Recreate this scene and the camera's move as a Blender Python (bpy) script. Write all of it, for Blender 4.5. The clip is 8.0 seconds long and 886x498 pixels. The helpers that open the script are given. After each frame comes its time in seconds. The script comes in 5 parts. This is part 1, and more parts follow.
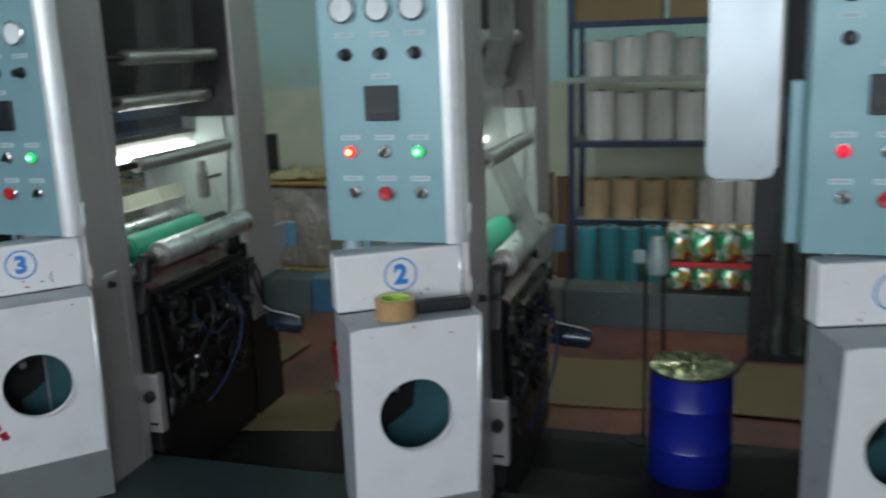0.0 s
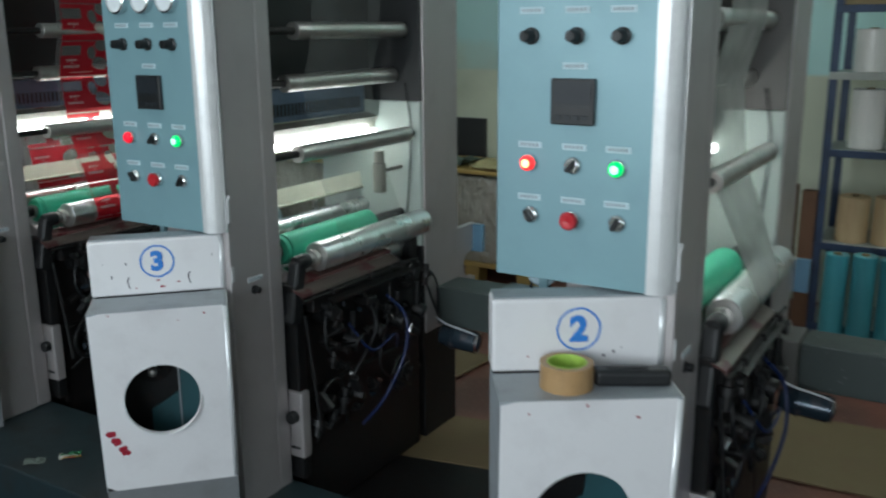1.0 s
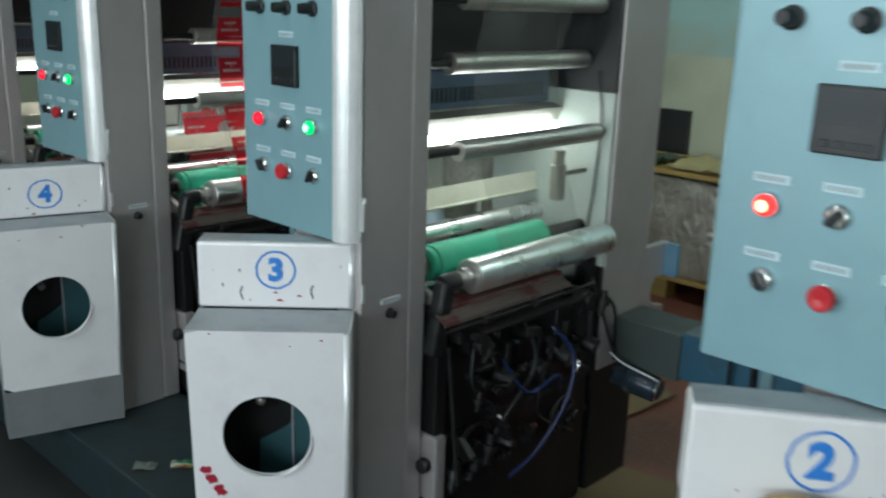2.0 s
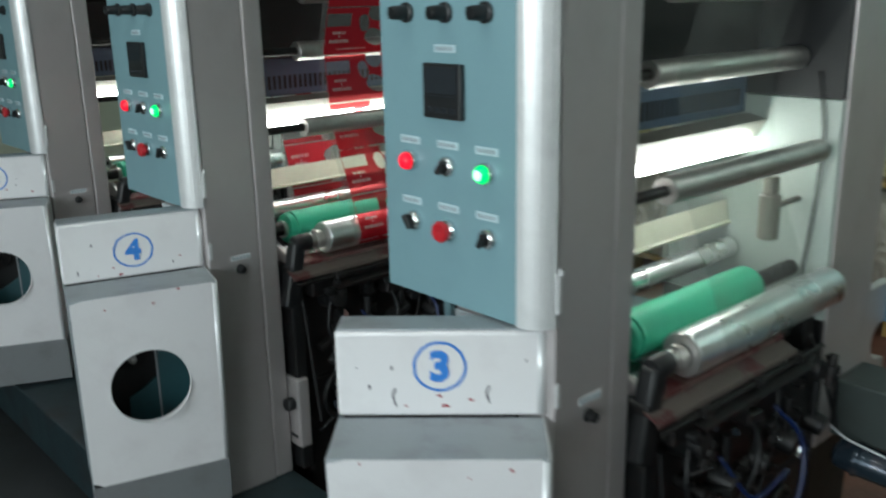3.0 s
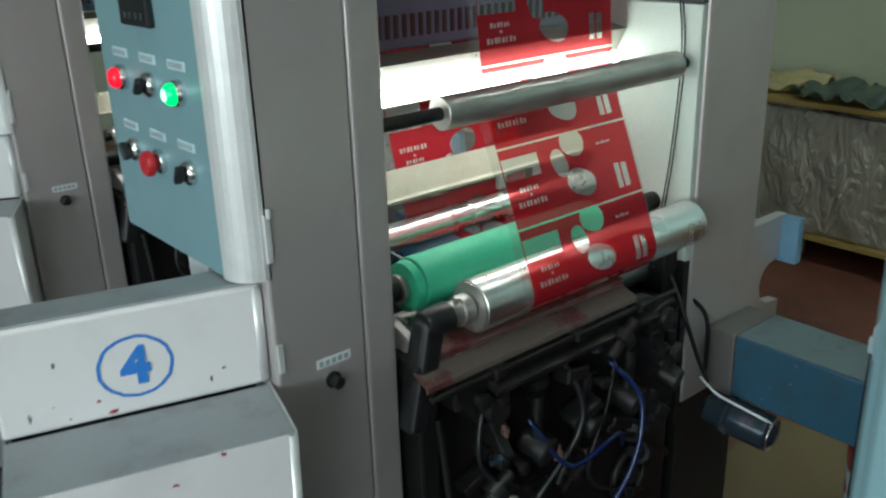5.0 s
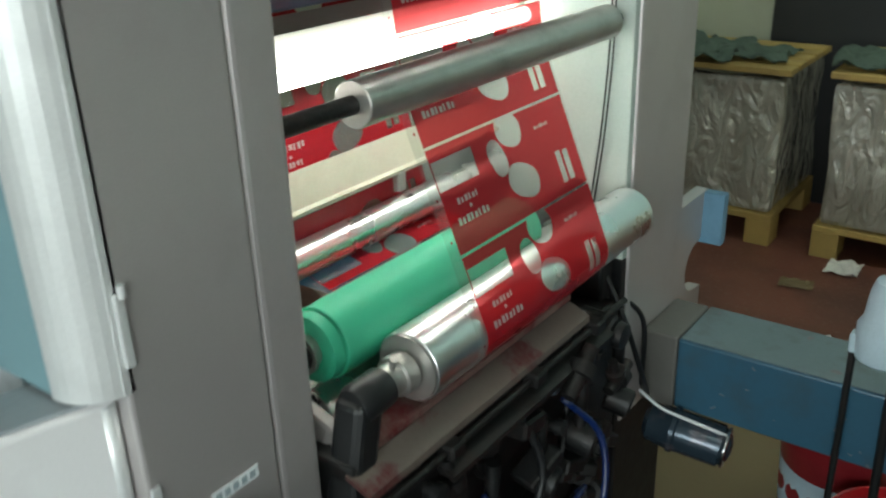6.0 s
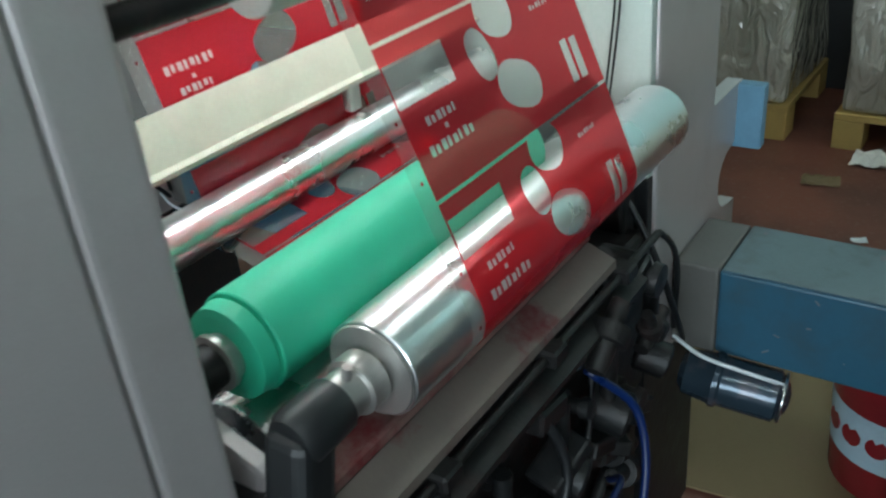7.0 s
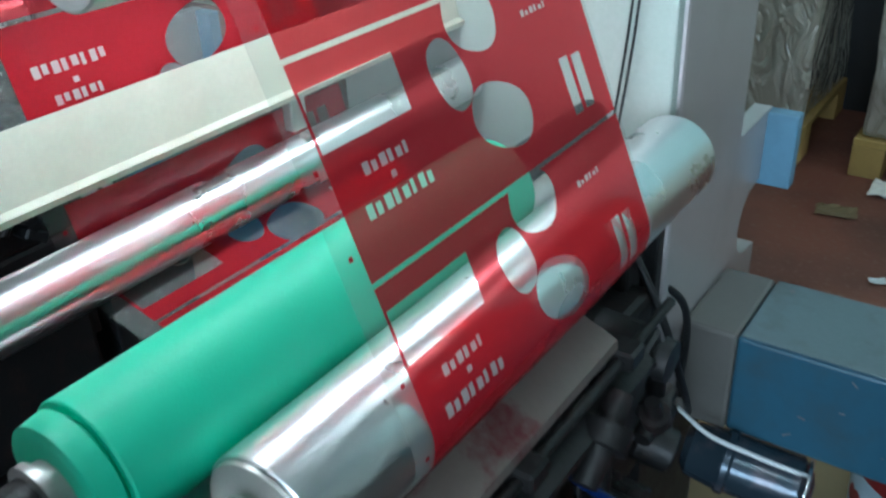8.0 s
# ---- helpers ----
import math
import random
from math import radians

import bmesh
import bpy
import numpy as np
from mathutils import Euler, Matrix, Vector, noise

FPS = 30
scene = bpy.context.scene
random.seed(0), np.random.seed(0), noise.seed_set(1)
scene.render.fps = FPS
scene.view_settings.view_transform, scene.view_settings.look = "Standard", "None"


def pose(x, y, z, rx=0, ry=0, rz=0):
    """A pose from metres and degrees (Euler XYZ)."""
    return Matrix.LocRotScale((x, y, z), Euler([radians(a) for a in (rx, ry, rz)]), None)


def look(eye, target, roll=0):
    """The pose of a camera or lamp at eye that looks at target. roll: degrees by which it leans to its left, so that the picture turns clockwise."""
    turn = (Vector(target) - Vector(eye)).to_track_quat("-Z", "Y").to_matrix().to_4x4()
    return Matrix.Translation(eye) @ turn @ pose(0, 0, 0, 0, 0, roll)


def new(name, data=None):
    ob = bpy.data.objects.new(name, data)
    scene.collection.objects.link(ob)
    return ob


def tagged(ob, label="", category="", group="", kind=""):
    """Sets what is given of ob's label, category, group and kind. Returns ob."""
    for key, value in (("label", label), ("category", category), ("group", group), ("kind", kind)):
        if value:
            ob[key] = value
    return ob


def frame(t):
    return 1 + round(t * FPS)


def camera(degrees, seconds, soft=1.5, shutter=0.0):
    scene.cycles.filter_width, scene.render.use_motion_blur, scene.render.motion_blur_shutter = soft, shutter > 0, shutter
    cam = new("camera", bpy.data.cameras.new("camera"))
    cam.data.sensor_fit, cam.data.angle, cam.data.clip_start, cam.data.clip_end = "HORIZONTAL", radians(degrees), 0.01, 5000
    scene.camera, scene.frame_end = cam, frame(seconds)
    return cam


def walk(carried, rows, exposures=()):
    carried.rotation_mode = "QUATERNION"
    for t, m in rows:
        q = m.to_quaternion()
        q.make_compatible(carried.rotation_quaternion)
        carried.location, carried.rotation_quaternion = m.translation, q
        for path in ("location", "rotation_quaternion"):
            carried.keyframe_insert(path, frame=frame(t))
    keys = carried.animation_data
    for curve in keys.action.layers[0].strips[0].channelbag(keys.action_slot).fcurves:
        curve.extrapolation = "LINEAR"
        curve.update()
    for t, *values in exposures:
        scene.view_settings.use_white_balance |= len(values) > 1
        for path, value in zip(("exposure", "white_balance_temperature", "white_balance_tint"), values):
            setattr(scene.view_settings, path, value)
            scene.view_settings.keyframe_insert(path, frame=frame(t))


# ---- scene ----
cam = camera(52.7, 8.0, soft=2.2, shutter=0.5)
PATH = [
    (0, -0.0024, 0.0215, 1.5886, 77.04, 2.14, 16.56),
    (0.5, -0.0559, 0.3471, 1.5793, 76.09, 1.17, 25.4),
    (1, -0.1275, 0.5931, 1.5845, 76.14, 0.46, 31.38),
    (2.5, -0.6669, 1.206, 1.5705, 73.9, -1.07, 47.57),
    (3, -0.9791, 1.2796, 1.5754, 74.19, 1.13, 48),
    (3.5, -1.2924, 1.3842, 1.5477, 73.44, 0.73, 49.97),
    (4, -1.5987, 1.5644, 1.5397, 70.83, 1.18, 51.71),
    (5.5, -2.2991, 1.8823, 1.4956, 67.82, 1.58, 45.22),
    (6, -2.5032, 1.9796, 1.4591, 66.68, 1.72, 36.16),
    (6.5, -2.6233, 2.1084, 1.411, 65.32, 4.07, 33.14),
    (7, -2.6859, 2.2555, 1.3435, 60.95, 5.12, 33.79),
    (7.5, -2.7456, 2.3866, 1.3063, 59.55, 2.95, 33.32),
    (8, -2.7905, 2.4612, 1.2899, 60.64, 2.41, 34.85),
]
EXPOSURES = [(0.0, -0.55, 6300, 11), (1.0, -0.4, 6250, 9), (2.5, -0.1, 6400, 6), (4.0, -0.18, 6450, 8), (5.5, 0.2, 6550, 3), (6.0, 0.25, 6750, 4), (7.0, 0.36, 6000, 4), (8.0, 0.5, 5400, 4)]
walk(cam, [(t, pose(x, y, z, rx, ry, rz)) for t, x, y, z, rx, ry, rz in PATH], EXPOSURES)

# ---- world and light ----
world = bpy.data.worlds.new("world")
scene.world = world
world.use_nodes = True
wbg = world.node_tree.nodes["Background"]
sky = world.node_tree.nodes.new("ShaderNodeTexSky")
sky.sky_type = "NISHITA"
sky.sun_disc = False
sky.sun_elevation = radians(35)
sky.sun_rotation = radians(200)
world.node_tree.links.new(sky.outputs[0], wbg.inputs[0])
wbg.inputs[1].default_value = 0.08


def area_lamp(name, eye, target, sx, sy, power, colour):
    data = bpy.data.lights.new(name, "AREA")
    data.shape, data.size, data.size_y = "RECTANGLE", sx, sy
    data.energy, data.color = power, colour
    ob = new(name, data)
    ob.matrix_world = look(eye, target)
    return ob


# unseen lamps added as assumed daylight at two openings; ceiling tubes come further down
area_lamp("assumed_side_light", (-1.9, -2.35, 1.9), (-1.9, 2.0, 1.2), 2.4, 1.6, 118, (0.86, 0.95, 1.0))
area_lamp("assumed_side_light", (0.7, -2.35, 1.9), (0.5, 2.0, 1.2), 2.0, 1.6, 92, (0.88, 0.95, 1.0))
# extra side fill, standing before the solid east wall
area_lamp("assumed_side_light", (4.85, 0.6, 1.9), (-1.0, 1.6, 1.0), 2.2, 1.7, 28, (0.95, 0.97, 1.0))


# ---- materials ----
def nodes_of(name):
    m = bpy.data.materials.new(name)
    m.use_nodes = True
    nt = m.node_tree
    return m, nt, nt.nodes, nt.links, nt.nodes["Principled BSDF"]


def mix_colour(nt, fac, a, b):
    n = nt.nodes.new("ShaderNodeMix")
    n.data_type = "RGBA"
    if isinstance(fac, float):
        n.inputs[0].default_value = fac
    else:
        nt.links.new(fac, n.inputs[0])
    for k, v in ((6, a), (7, b)):
        if isinstance(v, tuple):
            n.inputs[k].default_value = (*v, 1)
        else:
            nt.links.new(v, n.inputs[k])
    return n.outputs[2]


def ramp(nt, src, lo, hi):
    n = nt.nodes.new("ShaderNodeMapRange")
    n.inputs[1].default_value, n.inputs[2].default_value = lo, hi
    nt.links.new(src, n.inputs[0])
    return n.outputs[0]


def surface(name, base, rough=0.5, metal=0.0, stain=None, amount=0.35, scale=9.0, grain=220.0, bump=0.15, vary=0.12, streak=False, coat=0.0, rand=0.0):
    """A worn surface: broad stains, fine grain, a little relief."""
    m, nt, nodes, links, b = nodes_of(name)
    tc = nodes.new("ShaderNodeTexCoord")
    co = tc.outputs["Object"]
    if streak:
        mp = nodes.new("ShaderNodeMapping")
        mp.inputs["Scale"].default_value = (1, 1, 0.12) if streak == "z" else (1, 0.05, 1)
        links.new(co, mp.inputs[0])
        fine_co = mp.outputs[0]
    else:
        fine_co = co
    big = nodes.new("ShaderNodeTexNoise")
    big.inputs["Scale"].default_value, big.inputs["Detail"].default_value, big.inputs["Roughness"].default_value = scale, 6, 0.62
    links.new(fine_co if streak == "z" else co, big.inputs["Vector"])
    fine = nodes.new("ShaderNodeTexNoise")
    fine.inputs["Scale"].default_value, fine.inputs["Detail"].default_value = grain, 3
    links.new(fine_co, fine.inputs["Vector"])
    stain = stain or tuple(c * 0.55 for c in base)
    c = mix_colour(nt, ramp(nt, big.outputs[0], 0.5, 0.5 + 0.6 * (1.05 - amount)), base, stain)
    c2 = mix_colour(nt, ramp(nt, fine.outputs[0], 0.35, 0.75), c, tuple(v * (1 - vary) for v in base))
    mixer = mix_colour(nt, 0.5, c, c2)
    if rand:
        info = nodes.new("ShaderNodeObjectInfo")
        hsv = nodes.new("ShaderNodeHueSaturation")
        links.new(mixer, hsv.inputs["Color"])
        links.new(ramp2(nt, info.outputs["Random"], 1 - rand, 1 + rand), hsv.inputs["Value"])
        mixer = hsv.outputs[0]
    links.new(mixer, b.inputs["Base Color"])
    r = nodes.new("ShaderNodeMapRange")
    r.inputs[3].default_value, r.inputs[4].default_value = max(0.03, rough - 0.12), min(1, rough + 0.15)
    links.new(big.outputs[0], r.inputs[0])
    links.new(r.outputs[0], b.inputs["Roughness"])
    b.inputs["Metallic"].default_value = metal
    b.inputs["Coat Weight"].default_value = coat
    if bump:
        bp = nodes.new("ShaderNodeBump")
        bp.inputs["Strength"].default_value, bp.inputs["Distance"].default_value = bump, 0.002
        links.new(fine.outputs[0], bp.inputs["Height"])
        links.new(bp.outputs[0], b.inputs["Normal"])
    return m


def ramp2(nt, src, lo, hi):
    n = nt.nodes.new("ShaderNodeMapRange")
    n.inputs[3].default_value, n.inputs[4].default_value = lo, hi
    nt.links.new(src, n.inputs[0])
    return n.outputs[0]


def glow(name, colour, strength):
    m, nt, nodes, links, b = nodes_of(name)
    b.inputs["Base Color"].default_value = (*colour, 1)
    b.inputs["Emission Color"].default_value = (*colour, 1)
    b.inputs["Emission Strength"].default_value = strength
    b.inputs["Roughness"].default_value = 0.25
    return m


COLUMN = surface("column_paint", (0.54, 0.505, 0.50), 0.40, 0.55, (0.41, 0.37, 0.36), 0.3, 5, 420, 0.05, 0.1)
PANEL = surface("panel_paint", (0.215, 0.365, 0.405), 0.38, 0.15, (0.18, 0.30, 0.34), 0.3, 7, 380, 0.08, 0.1)
TRIM = surface("silver_edge_paint", (0.76, 0.77, 0.77), 0.34, 0.35, None, 0.15, 8, 300, 0.05)
COVER = surface("cover_grey_paint", (0.40, 0.45, 0.48), 0.3, 0.4, (0.33, 0.38, 0.41), 0.3, 6, 300, 0.05)
WHITE = surface("door_white_paint", (0.78, 0.77, 0.775), 0.38, 0.1, (0.62, 0.595, 0.60), 0.25, 8, 300, 0.06, 0.06)
LEDGE = surface("door_grey_paint", (0.33, 0.36, 0.38), 0.45, 0.15, (0.22, 0.21, 0.22), 0.45, 14, 200, 0.1)
SKIRT = surface("skirt_grey_paint", (0.19, 0.20, 0.205), 0.5, 0.1, (0.14, 0.14, 0.14), 0.5, 10, 200, 0.1)
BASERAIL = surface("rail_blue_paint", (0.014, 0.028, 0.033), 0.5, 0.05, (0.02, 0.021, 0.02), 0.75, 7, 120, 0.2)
BEAM = surface("beam_blue_paint", (0.030, 0.098, 0.155), 0.4, 0.05, (0.04, 0.07, 0.085), 0.6, 11, 160, 0.12)
BEAMGREY = surface("beam_grey_paint", (0.125, 0.12, 0.11), 0.45, 0.1, (0.10, 0.10, 0.09), 0.5, 9, 160, 0.12)
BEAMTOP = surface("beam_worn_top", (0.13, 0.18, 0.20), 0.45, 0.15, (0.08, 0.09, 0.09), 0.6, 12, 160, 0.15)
# darker green-grey version of the beam paint, for units 1 to 3
BEAMDARK = surface("beam_darker_paint", (0.055, 0.07, 0.066), 0.5, 0.05, (0.05, 0.055, 0.05), 0.5, 9, 160, 0.15)
TAB = surface("tab_blue_paint", (0.14, 0.28, 0.40), 0.4, 0.0, None, 0.3, 12, 160, 0.1)
BLACK = surface("black_plastic", (0.010, 0.011, 0.012), 0.42, 0.0, (0.02, 0.02, 0.02), 0.3, 30, 300, 0.05)
SCREEN = surface("dark_display", (0.010, 0.014, 0.019), 0.45, 0.0, None, 0.1, 30, 300, 0.0)
# near-black bases carry the shade under the rolls besides oil and dirt
DARKSTEEL = surface("shaded_oily_steel", (0.011, 0.0105, 0.0105), 0.46, 0.3, (0.035, 0.02, 0.018), 0.6, 22, 160, 0.35)
CASTIRON = surface("shaded_dirty_iron", (0.012, 0.0128, 0.0135), 0.46, 0.3, (0.04, 0.026, 0.022), 0.5, 30, 120, 0.5)
CHROME = surface("brushed_chrome", (0.72, 0.73, 0.73), 0.2, 1.0, (0.5, 0.5, 0.5), 0.2, 6, 500, 0.04, 0.08, "y")
CHROME2 = surface("polished_chrome", (0.86, 0.865, 0.87), 0.27, 1.0, (0.74, 0.74, 0.75), 0.1, 6, 500, 0.02, 0.05, "y")
STEEL = surface("grey_steel", (0.50, 0.49, 0.465), 0.36, 0.85, (0.28, 0.265, 0.25), 0.4, 14, 400, 0.06, 0.15, "y")
RUBBER = surface("green_rubber", (0.045, 0.46, 0.27), 0.48, 0.0, (0.04, 0.36, 0.23), 0.3, 6, 500, 0.1, 0.06)
CREAM = surface("cream_enamel", (0.55, 0.55, 0.45), 0.4, 0.1, (0.42, 0.40, 0.31), 0.35, 10, 200, 0.05)
INSIDE = surface("inner_plate_paint", (0.42, 0.485, 0.445), 0.5, 0.0, (0.48, 0.52, 0.47), 0.35, 6, 200, 0.08)
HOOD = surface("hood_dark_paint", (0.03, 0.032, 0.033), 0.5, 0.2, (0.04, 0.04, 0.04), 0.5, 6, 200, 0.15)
DUCT = surface("duct_blue_paint", (0.10, 0.16, 0.25), 0.45, 0.1, None, 0.3, 8, 200, 0.08)
TRAY = surface("inky_tray", (0.24, 0.14, 0.125), 0.34, 0.4, (0.16, 0.02, 0.025), 0.85, 16, 160, 0.25)
LIP = surface("worn_tray_lip", (0.15, 0.122, 0.105), 0.42, 0.3, (0.10, 0.016, 0.02), 0.9, 13, 140, 0.2)
INKRED = surface("ink_red", (0.32, 0.012, 0.03), 0.35, 0.0)
INKBLUE = surface("ink_blue", (0.03, 0.20, 0.62), 0.5, 0.0, (0.06, 0.28, 0.68), 0.4, 60, 300, 0.0)
INKDARK = surface("ink_dark", (0.16, 0.15, 0.17), 0.5)
PAPER = surface("label_paper", (0.72, 0.76, 0.78), 0.6, 0.0, None, 0.1, 40, 300, 0.0)
TAG = surface("tag_plastic", (0.50, 0.64, 0.68), 0.45, 0.0, None, 0.2, 40, 300, 0.0)
MARK = surface("label_print", (0.30, 0.36, 0.39), 0.6, 0.0, None, 0.1, 40, 300, 0.0)
REDCAP = surface("red_button_plastic", (0.55, 0.02, 0.03), 0.3, 0.0, None, 0.1)
LAMPRED = glow("red_lens_lit", (1.0, 0.008, 0.03), 0.8)
LAMPREDHOT = glow("red_lens_bright", (1.0, 0.03, 0.03), 2.0)
LAMPCORE = glow("lamp_filament_glow", (1.0, 0.62, 0.30), 3.0)
GREENCORE = glow("green_lamp_core", (0.45, 1.0, 0.65), 2.0)
LAMPGREEN = glow("green_lens_lit", (0.01, 0.85, 0.18), 1.0)
TUBE = glow("fluorescent_tube", (0.95, 1.0, 0.97), 20.0)
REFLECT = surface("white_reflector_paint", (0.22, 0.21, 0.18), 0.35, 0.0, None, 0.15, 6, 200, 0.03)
BOXTAN = surface("brown_cardboard", (0.19, 0.14, 0.070), 0.75, 0.0, (0.20, 0.13, 0.08), 0.5, 7, 200, 0.15)
TAPE = surface("tan_packing_tape", (0.42, 0.26, 0.12), 0.3, 0.0, None, 0.2, 30)
TAPELABEL = surface("green_paper_core", (0.42, 0.62, 0.10), 0.5, 0.0, None, 0.2, 40)
HOSE = surface("blue_hose", (0.003, 0.013, 0.07), 0.3, 0.0, None, 0.2)
MOTORBLUE = surface("motor_blue_black", (0.035, 0.055, 0.075), 0.16, 0.4, (0.17, 0.14, 0.15), 0.6, 20, 160, 0.2)
WOOD = surface("pallet_pine", (0.46, 0.32, 0.10), 0.65, 0.0, (0.30, 0.20, 0.08), 0.5, 8, 120, 0.25, rand=0.2)
RACKBLUE = surface("rack_blue_paint", (0.014, 0.036, 0.085), 0.45, 0.1, (0.01, 0.015, 0.03), 0.5)
BOARD = surface("grey_shelf_board", (0.34, 0.36, 0.33), 0.6, 0.0, (0.2, 0.21, 0.2), 0.4)
ROLLWHITE = surface("white_film_roll", (0.84, 0.83, 0.78), 0.3, 0.0, (0.45, 0.46, 0.44), 0.5, 14, 90, 0.15, 0.12, "z", 0.3, 0.12)
ROLLKRAFT = surface("kraft_paper_roll", (0.62, 0.46, 0.26), 0.65, 0.0, (0.36, 0.23, 0.12), 0.45, 9, 120, 0.15, 0.12, "z", 0.0, 0.15)
ROLLTEAL = surface("teal_film_roll", (0.07, 0.36, 0.42), 0.3, 0.0, (0.04, 0.24, 0.30), 0.4, 12, 90, 0.15, 0.12, "z", 0.3, 0.12)
DRUMBLUE = surface("drum_blue_paint", (0.01, 0.018, 0.26), 0.32, 0.0, (0.01, 0.015, 0.16), 0.35, 7)
DRUMLID = surface("drum_lid_foil", (0.38, 0.42, 0.26), 0.22, 0.8, (0.2, 0.26, 0.1), 0.5, 40, 60, 0.5)
RAG = surface("green_rag_cloth", (0.09, 0.13, 0.10), 0.9, 0.0, (0.03, 0.04, 0.035), 0.6, 30, 300, 0.6)
FOAM = surface("pale_padding", (0.50, 0.44, 0.22), 0.8, 0.0, (0.36, 0.34, 0.22), 0.5, 14, 200, 0.3)
BUCKET = surface("dark_red_plastic", (0.22, 0.015, 0.02), 0.3, 0.0, None, 0.3)
BUCKETRED = surface("bright_red_plastic", (0.38, 0.012, 0.018), 0.28, 0.0, None, 0.3)
SHEET = surface("dusty_sheet", (0.11, 0.135, 0.115), 0.35, 0.0, (0.30, 0.33, 0.28), 0.5, 14, 60, 0.3)
BUCKETLABEL = surface("pale_blue_label", (0.42, 0.55, 0.62), 0.4, 0.0, None, 0.3)
CUP = surface("worn_grey_paint", (0.26, 0.33, 0.32), 0.45, 0.2, None, 0.5, 30)
BROWNDOOR = surface("brown_board", (0.16, 0.075, 0.035), 0.6, 0.0, None, 0.5, 5)


def foil_material():
    """Stretch wrap over cartons: smooth, glossy, with long soft creases."""
    m, nt, nodes, links, b = nodes_of("stretch_wrap_film")
    tc = nodes.new("ShaderNodeTexCoord")
    mp = nodes.new("ShaderNodeMapping")
    mp.inputs["Scale"].default_value = (1.0, 1.0, 0.45)
    links.new(tc.outputs["Object"], mp.inputs[0])
    n = nodes.new("ShaderNodeTexNoise")
    n.inputs["Scale"].default_value, n.inputs["Detail"].default_value, n.inputs["Distortion"].default_value = 4.5, 1, 0.8
    links.new(mp.outputs[0], n.inputs["Vector"])
    w = nodes.new("ShaderNodeTexNoise")
    w.inputs["Scale"].default_value, w.inputs["Detail"].default_value, w.inputs["Distortion"].default_value = 15, 2, 1.6
    links.new(mp.outputs[0], w.inputs["Vector"])
    b.inputs["Roughness"].default_value = 0.22
    b.inputs["Coat Weight"].default_value, b.inputs["Coat Roughness"].default_value = 1.0, 0.04
    b.inputs["Specular IOR Level"].default_value = 0.8
    c = mix_colour(nt, ramp(nt, n.outputs[0], 0.4, 0.65), (0.36, 0.345, 0.28), (0.47, 0.45, 0.38))
    links.new(c, b.inputs["Base Color"])
    add = nodes.new("ShaderNodeMath")
    add.operation = "MULTIPLY_ADD"
    links.new(w.outputs[0], add.inputs[0])
    add.inputs[1].default_value = 0.6
    links.new(n.outputs[0], add.inputs[2])
    bp = nodes.new("ShaderNodeBump")
    bp.inputs["Strength"].default_value, bp.inputs["Distance"].default_value = 0.9, 0.07
    links.new(bp.outputs[0], b.inputs["Coat Normal"])
    links.new(add.outputs[0], bp.inputs["Height"])
    links.new(bp.outputs[0], b.inputs["Normal"])
    return m


FOIL = foil_material()


def candy_foil():
    m, nt, nodes, links, b = nodes_of("printed_foil_bag")
    tc = nodes.new("ShaderNodeTexCoord")
    n = nodes.new("ShaderNodeTexNoise")
    n.inputs["Scale"].default_value, n.inputs["Detail"].default_value = 13, 1
    links.new(tc.outputs["Object"], n.inputs["Vector"])
    cr = nodes.new("ShaderNodeValToRGB")
    cr.color_ramp.interpolation = "CONSTANT"
    el = cr.color_ramp.elements
    el[0].position, el[0].color = 0.0, (0.05, 0.28, 0.12, 1)
    el[1].position, el[1].color = 0.42, (0.62, 0.66, 0.60, 1)
    for p, c in ((0.50, (0.66, 0.30, 0.05, 1)), (0.56, (0.30, 0.45, 0.12, 1)), (0.62, (0.50, 0.05, 0.03, 1))):
        e = el.new(p)
        e.color = c
    links.new(n.outputs[0], cr.inputs[0])
    links.new(cr.outputs[0], b.inputs["Base Color"])
    b.inputs["Metallic"].default_value, b.inputs["Roughness"].default_value = 0.5, 0.2
    bp = nodes.new("ShaderNodeBump")
    bp.inputs["Strength"].default_value, bp.inputs["Distance"].default_value = 0.6, 0.02
    links.new(n.outputs[0], bp.inputs["Height"])
    links.new(bp.outputs[0], b.inputs["Normal"])
    return m


CANDY = candy_foil()


def floor_material():
    m, nt, nodes, links, b = nodes_of("red_oxide_floor")
    tc = nodes.new("ShaderNodeTexCoord")
    a = nodes.new("ShaderNodeTexNoise")
    a.inputs["Scale"].default_value, a.inputs["Detail"].default_value = 2.2, 8
    f = nodes.new("ShaderNodeTexNoise")
    f.inputs["Scale"].default_value, f.inputs["Detail"].default_value = 60, 4
    for n in (a, f):
        links.new(tc.outputs["Object"], n.inputs["Vector"])
    c = mix_colour(nt, ramp(nt, a.outputs[0], 0.42, 0.62), (0.20, 0.072, 0.047), (0.12, 0.05, 0.036))
    c = mix_colour(nt, ramp(nt, f.outputs[0], 0.55, 0.75), c, (0.20, 0.11, 0.085))
    links.new(c, b.inputs["Base Color"])
    links.new(ramp2(nt, a.outputs[0], 0.3, 0.65), b.inputs["Roughness"])
    bp = nodes.new("ShaderNodeBump")
    bp.inputs["Strength"].default_value, bp.inputs["Distance"].default_value = 0.25, 0.003
    links.new(f.outputs[0], bp.inputs["Height"])
    links.new(bp.outputs[0], b.inputs["Normal"])
    return m


FLOOR = floor_material()
AISLE = surface("aisle_dark_concrete", (0.02, 0.021, 0.022), 0.5, 0.0, (0.018, 0.017, 0.016), 0.6, 3, 80, 0.25)


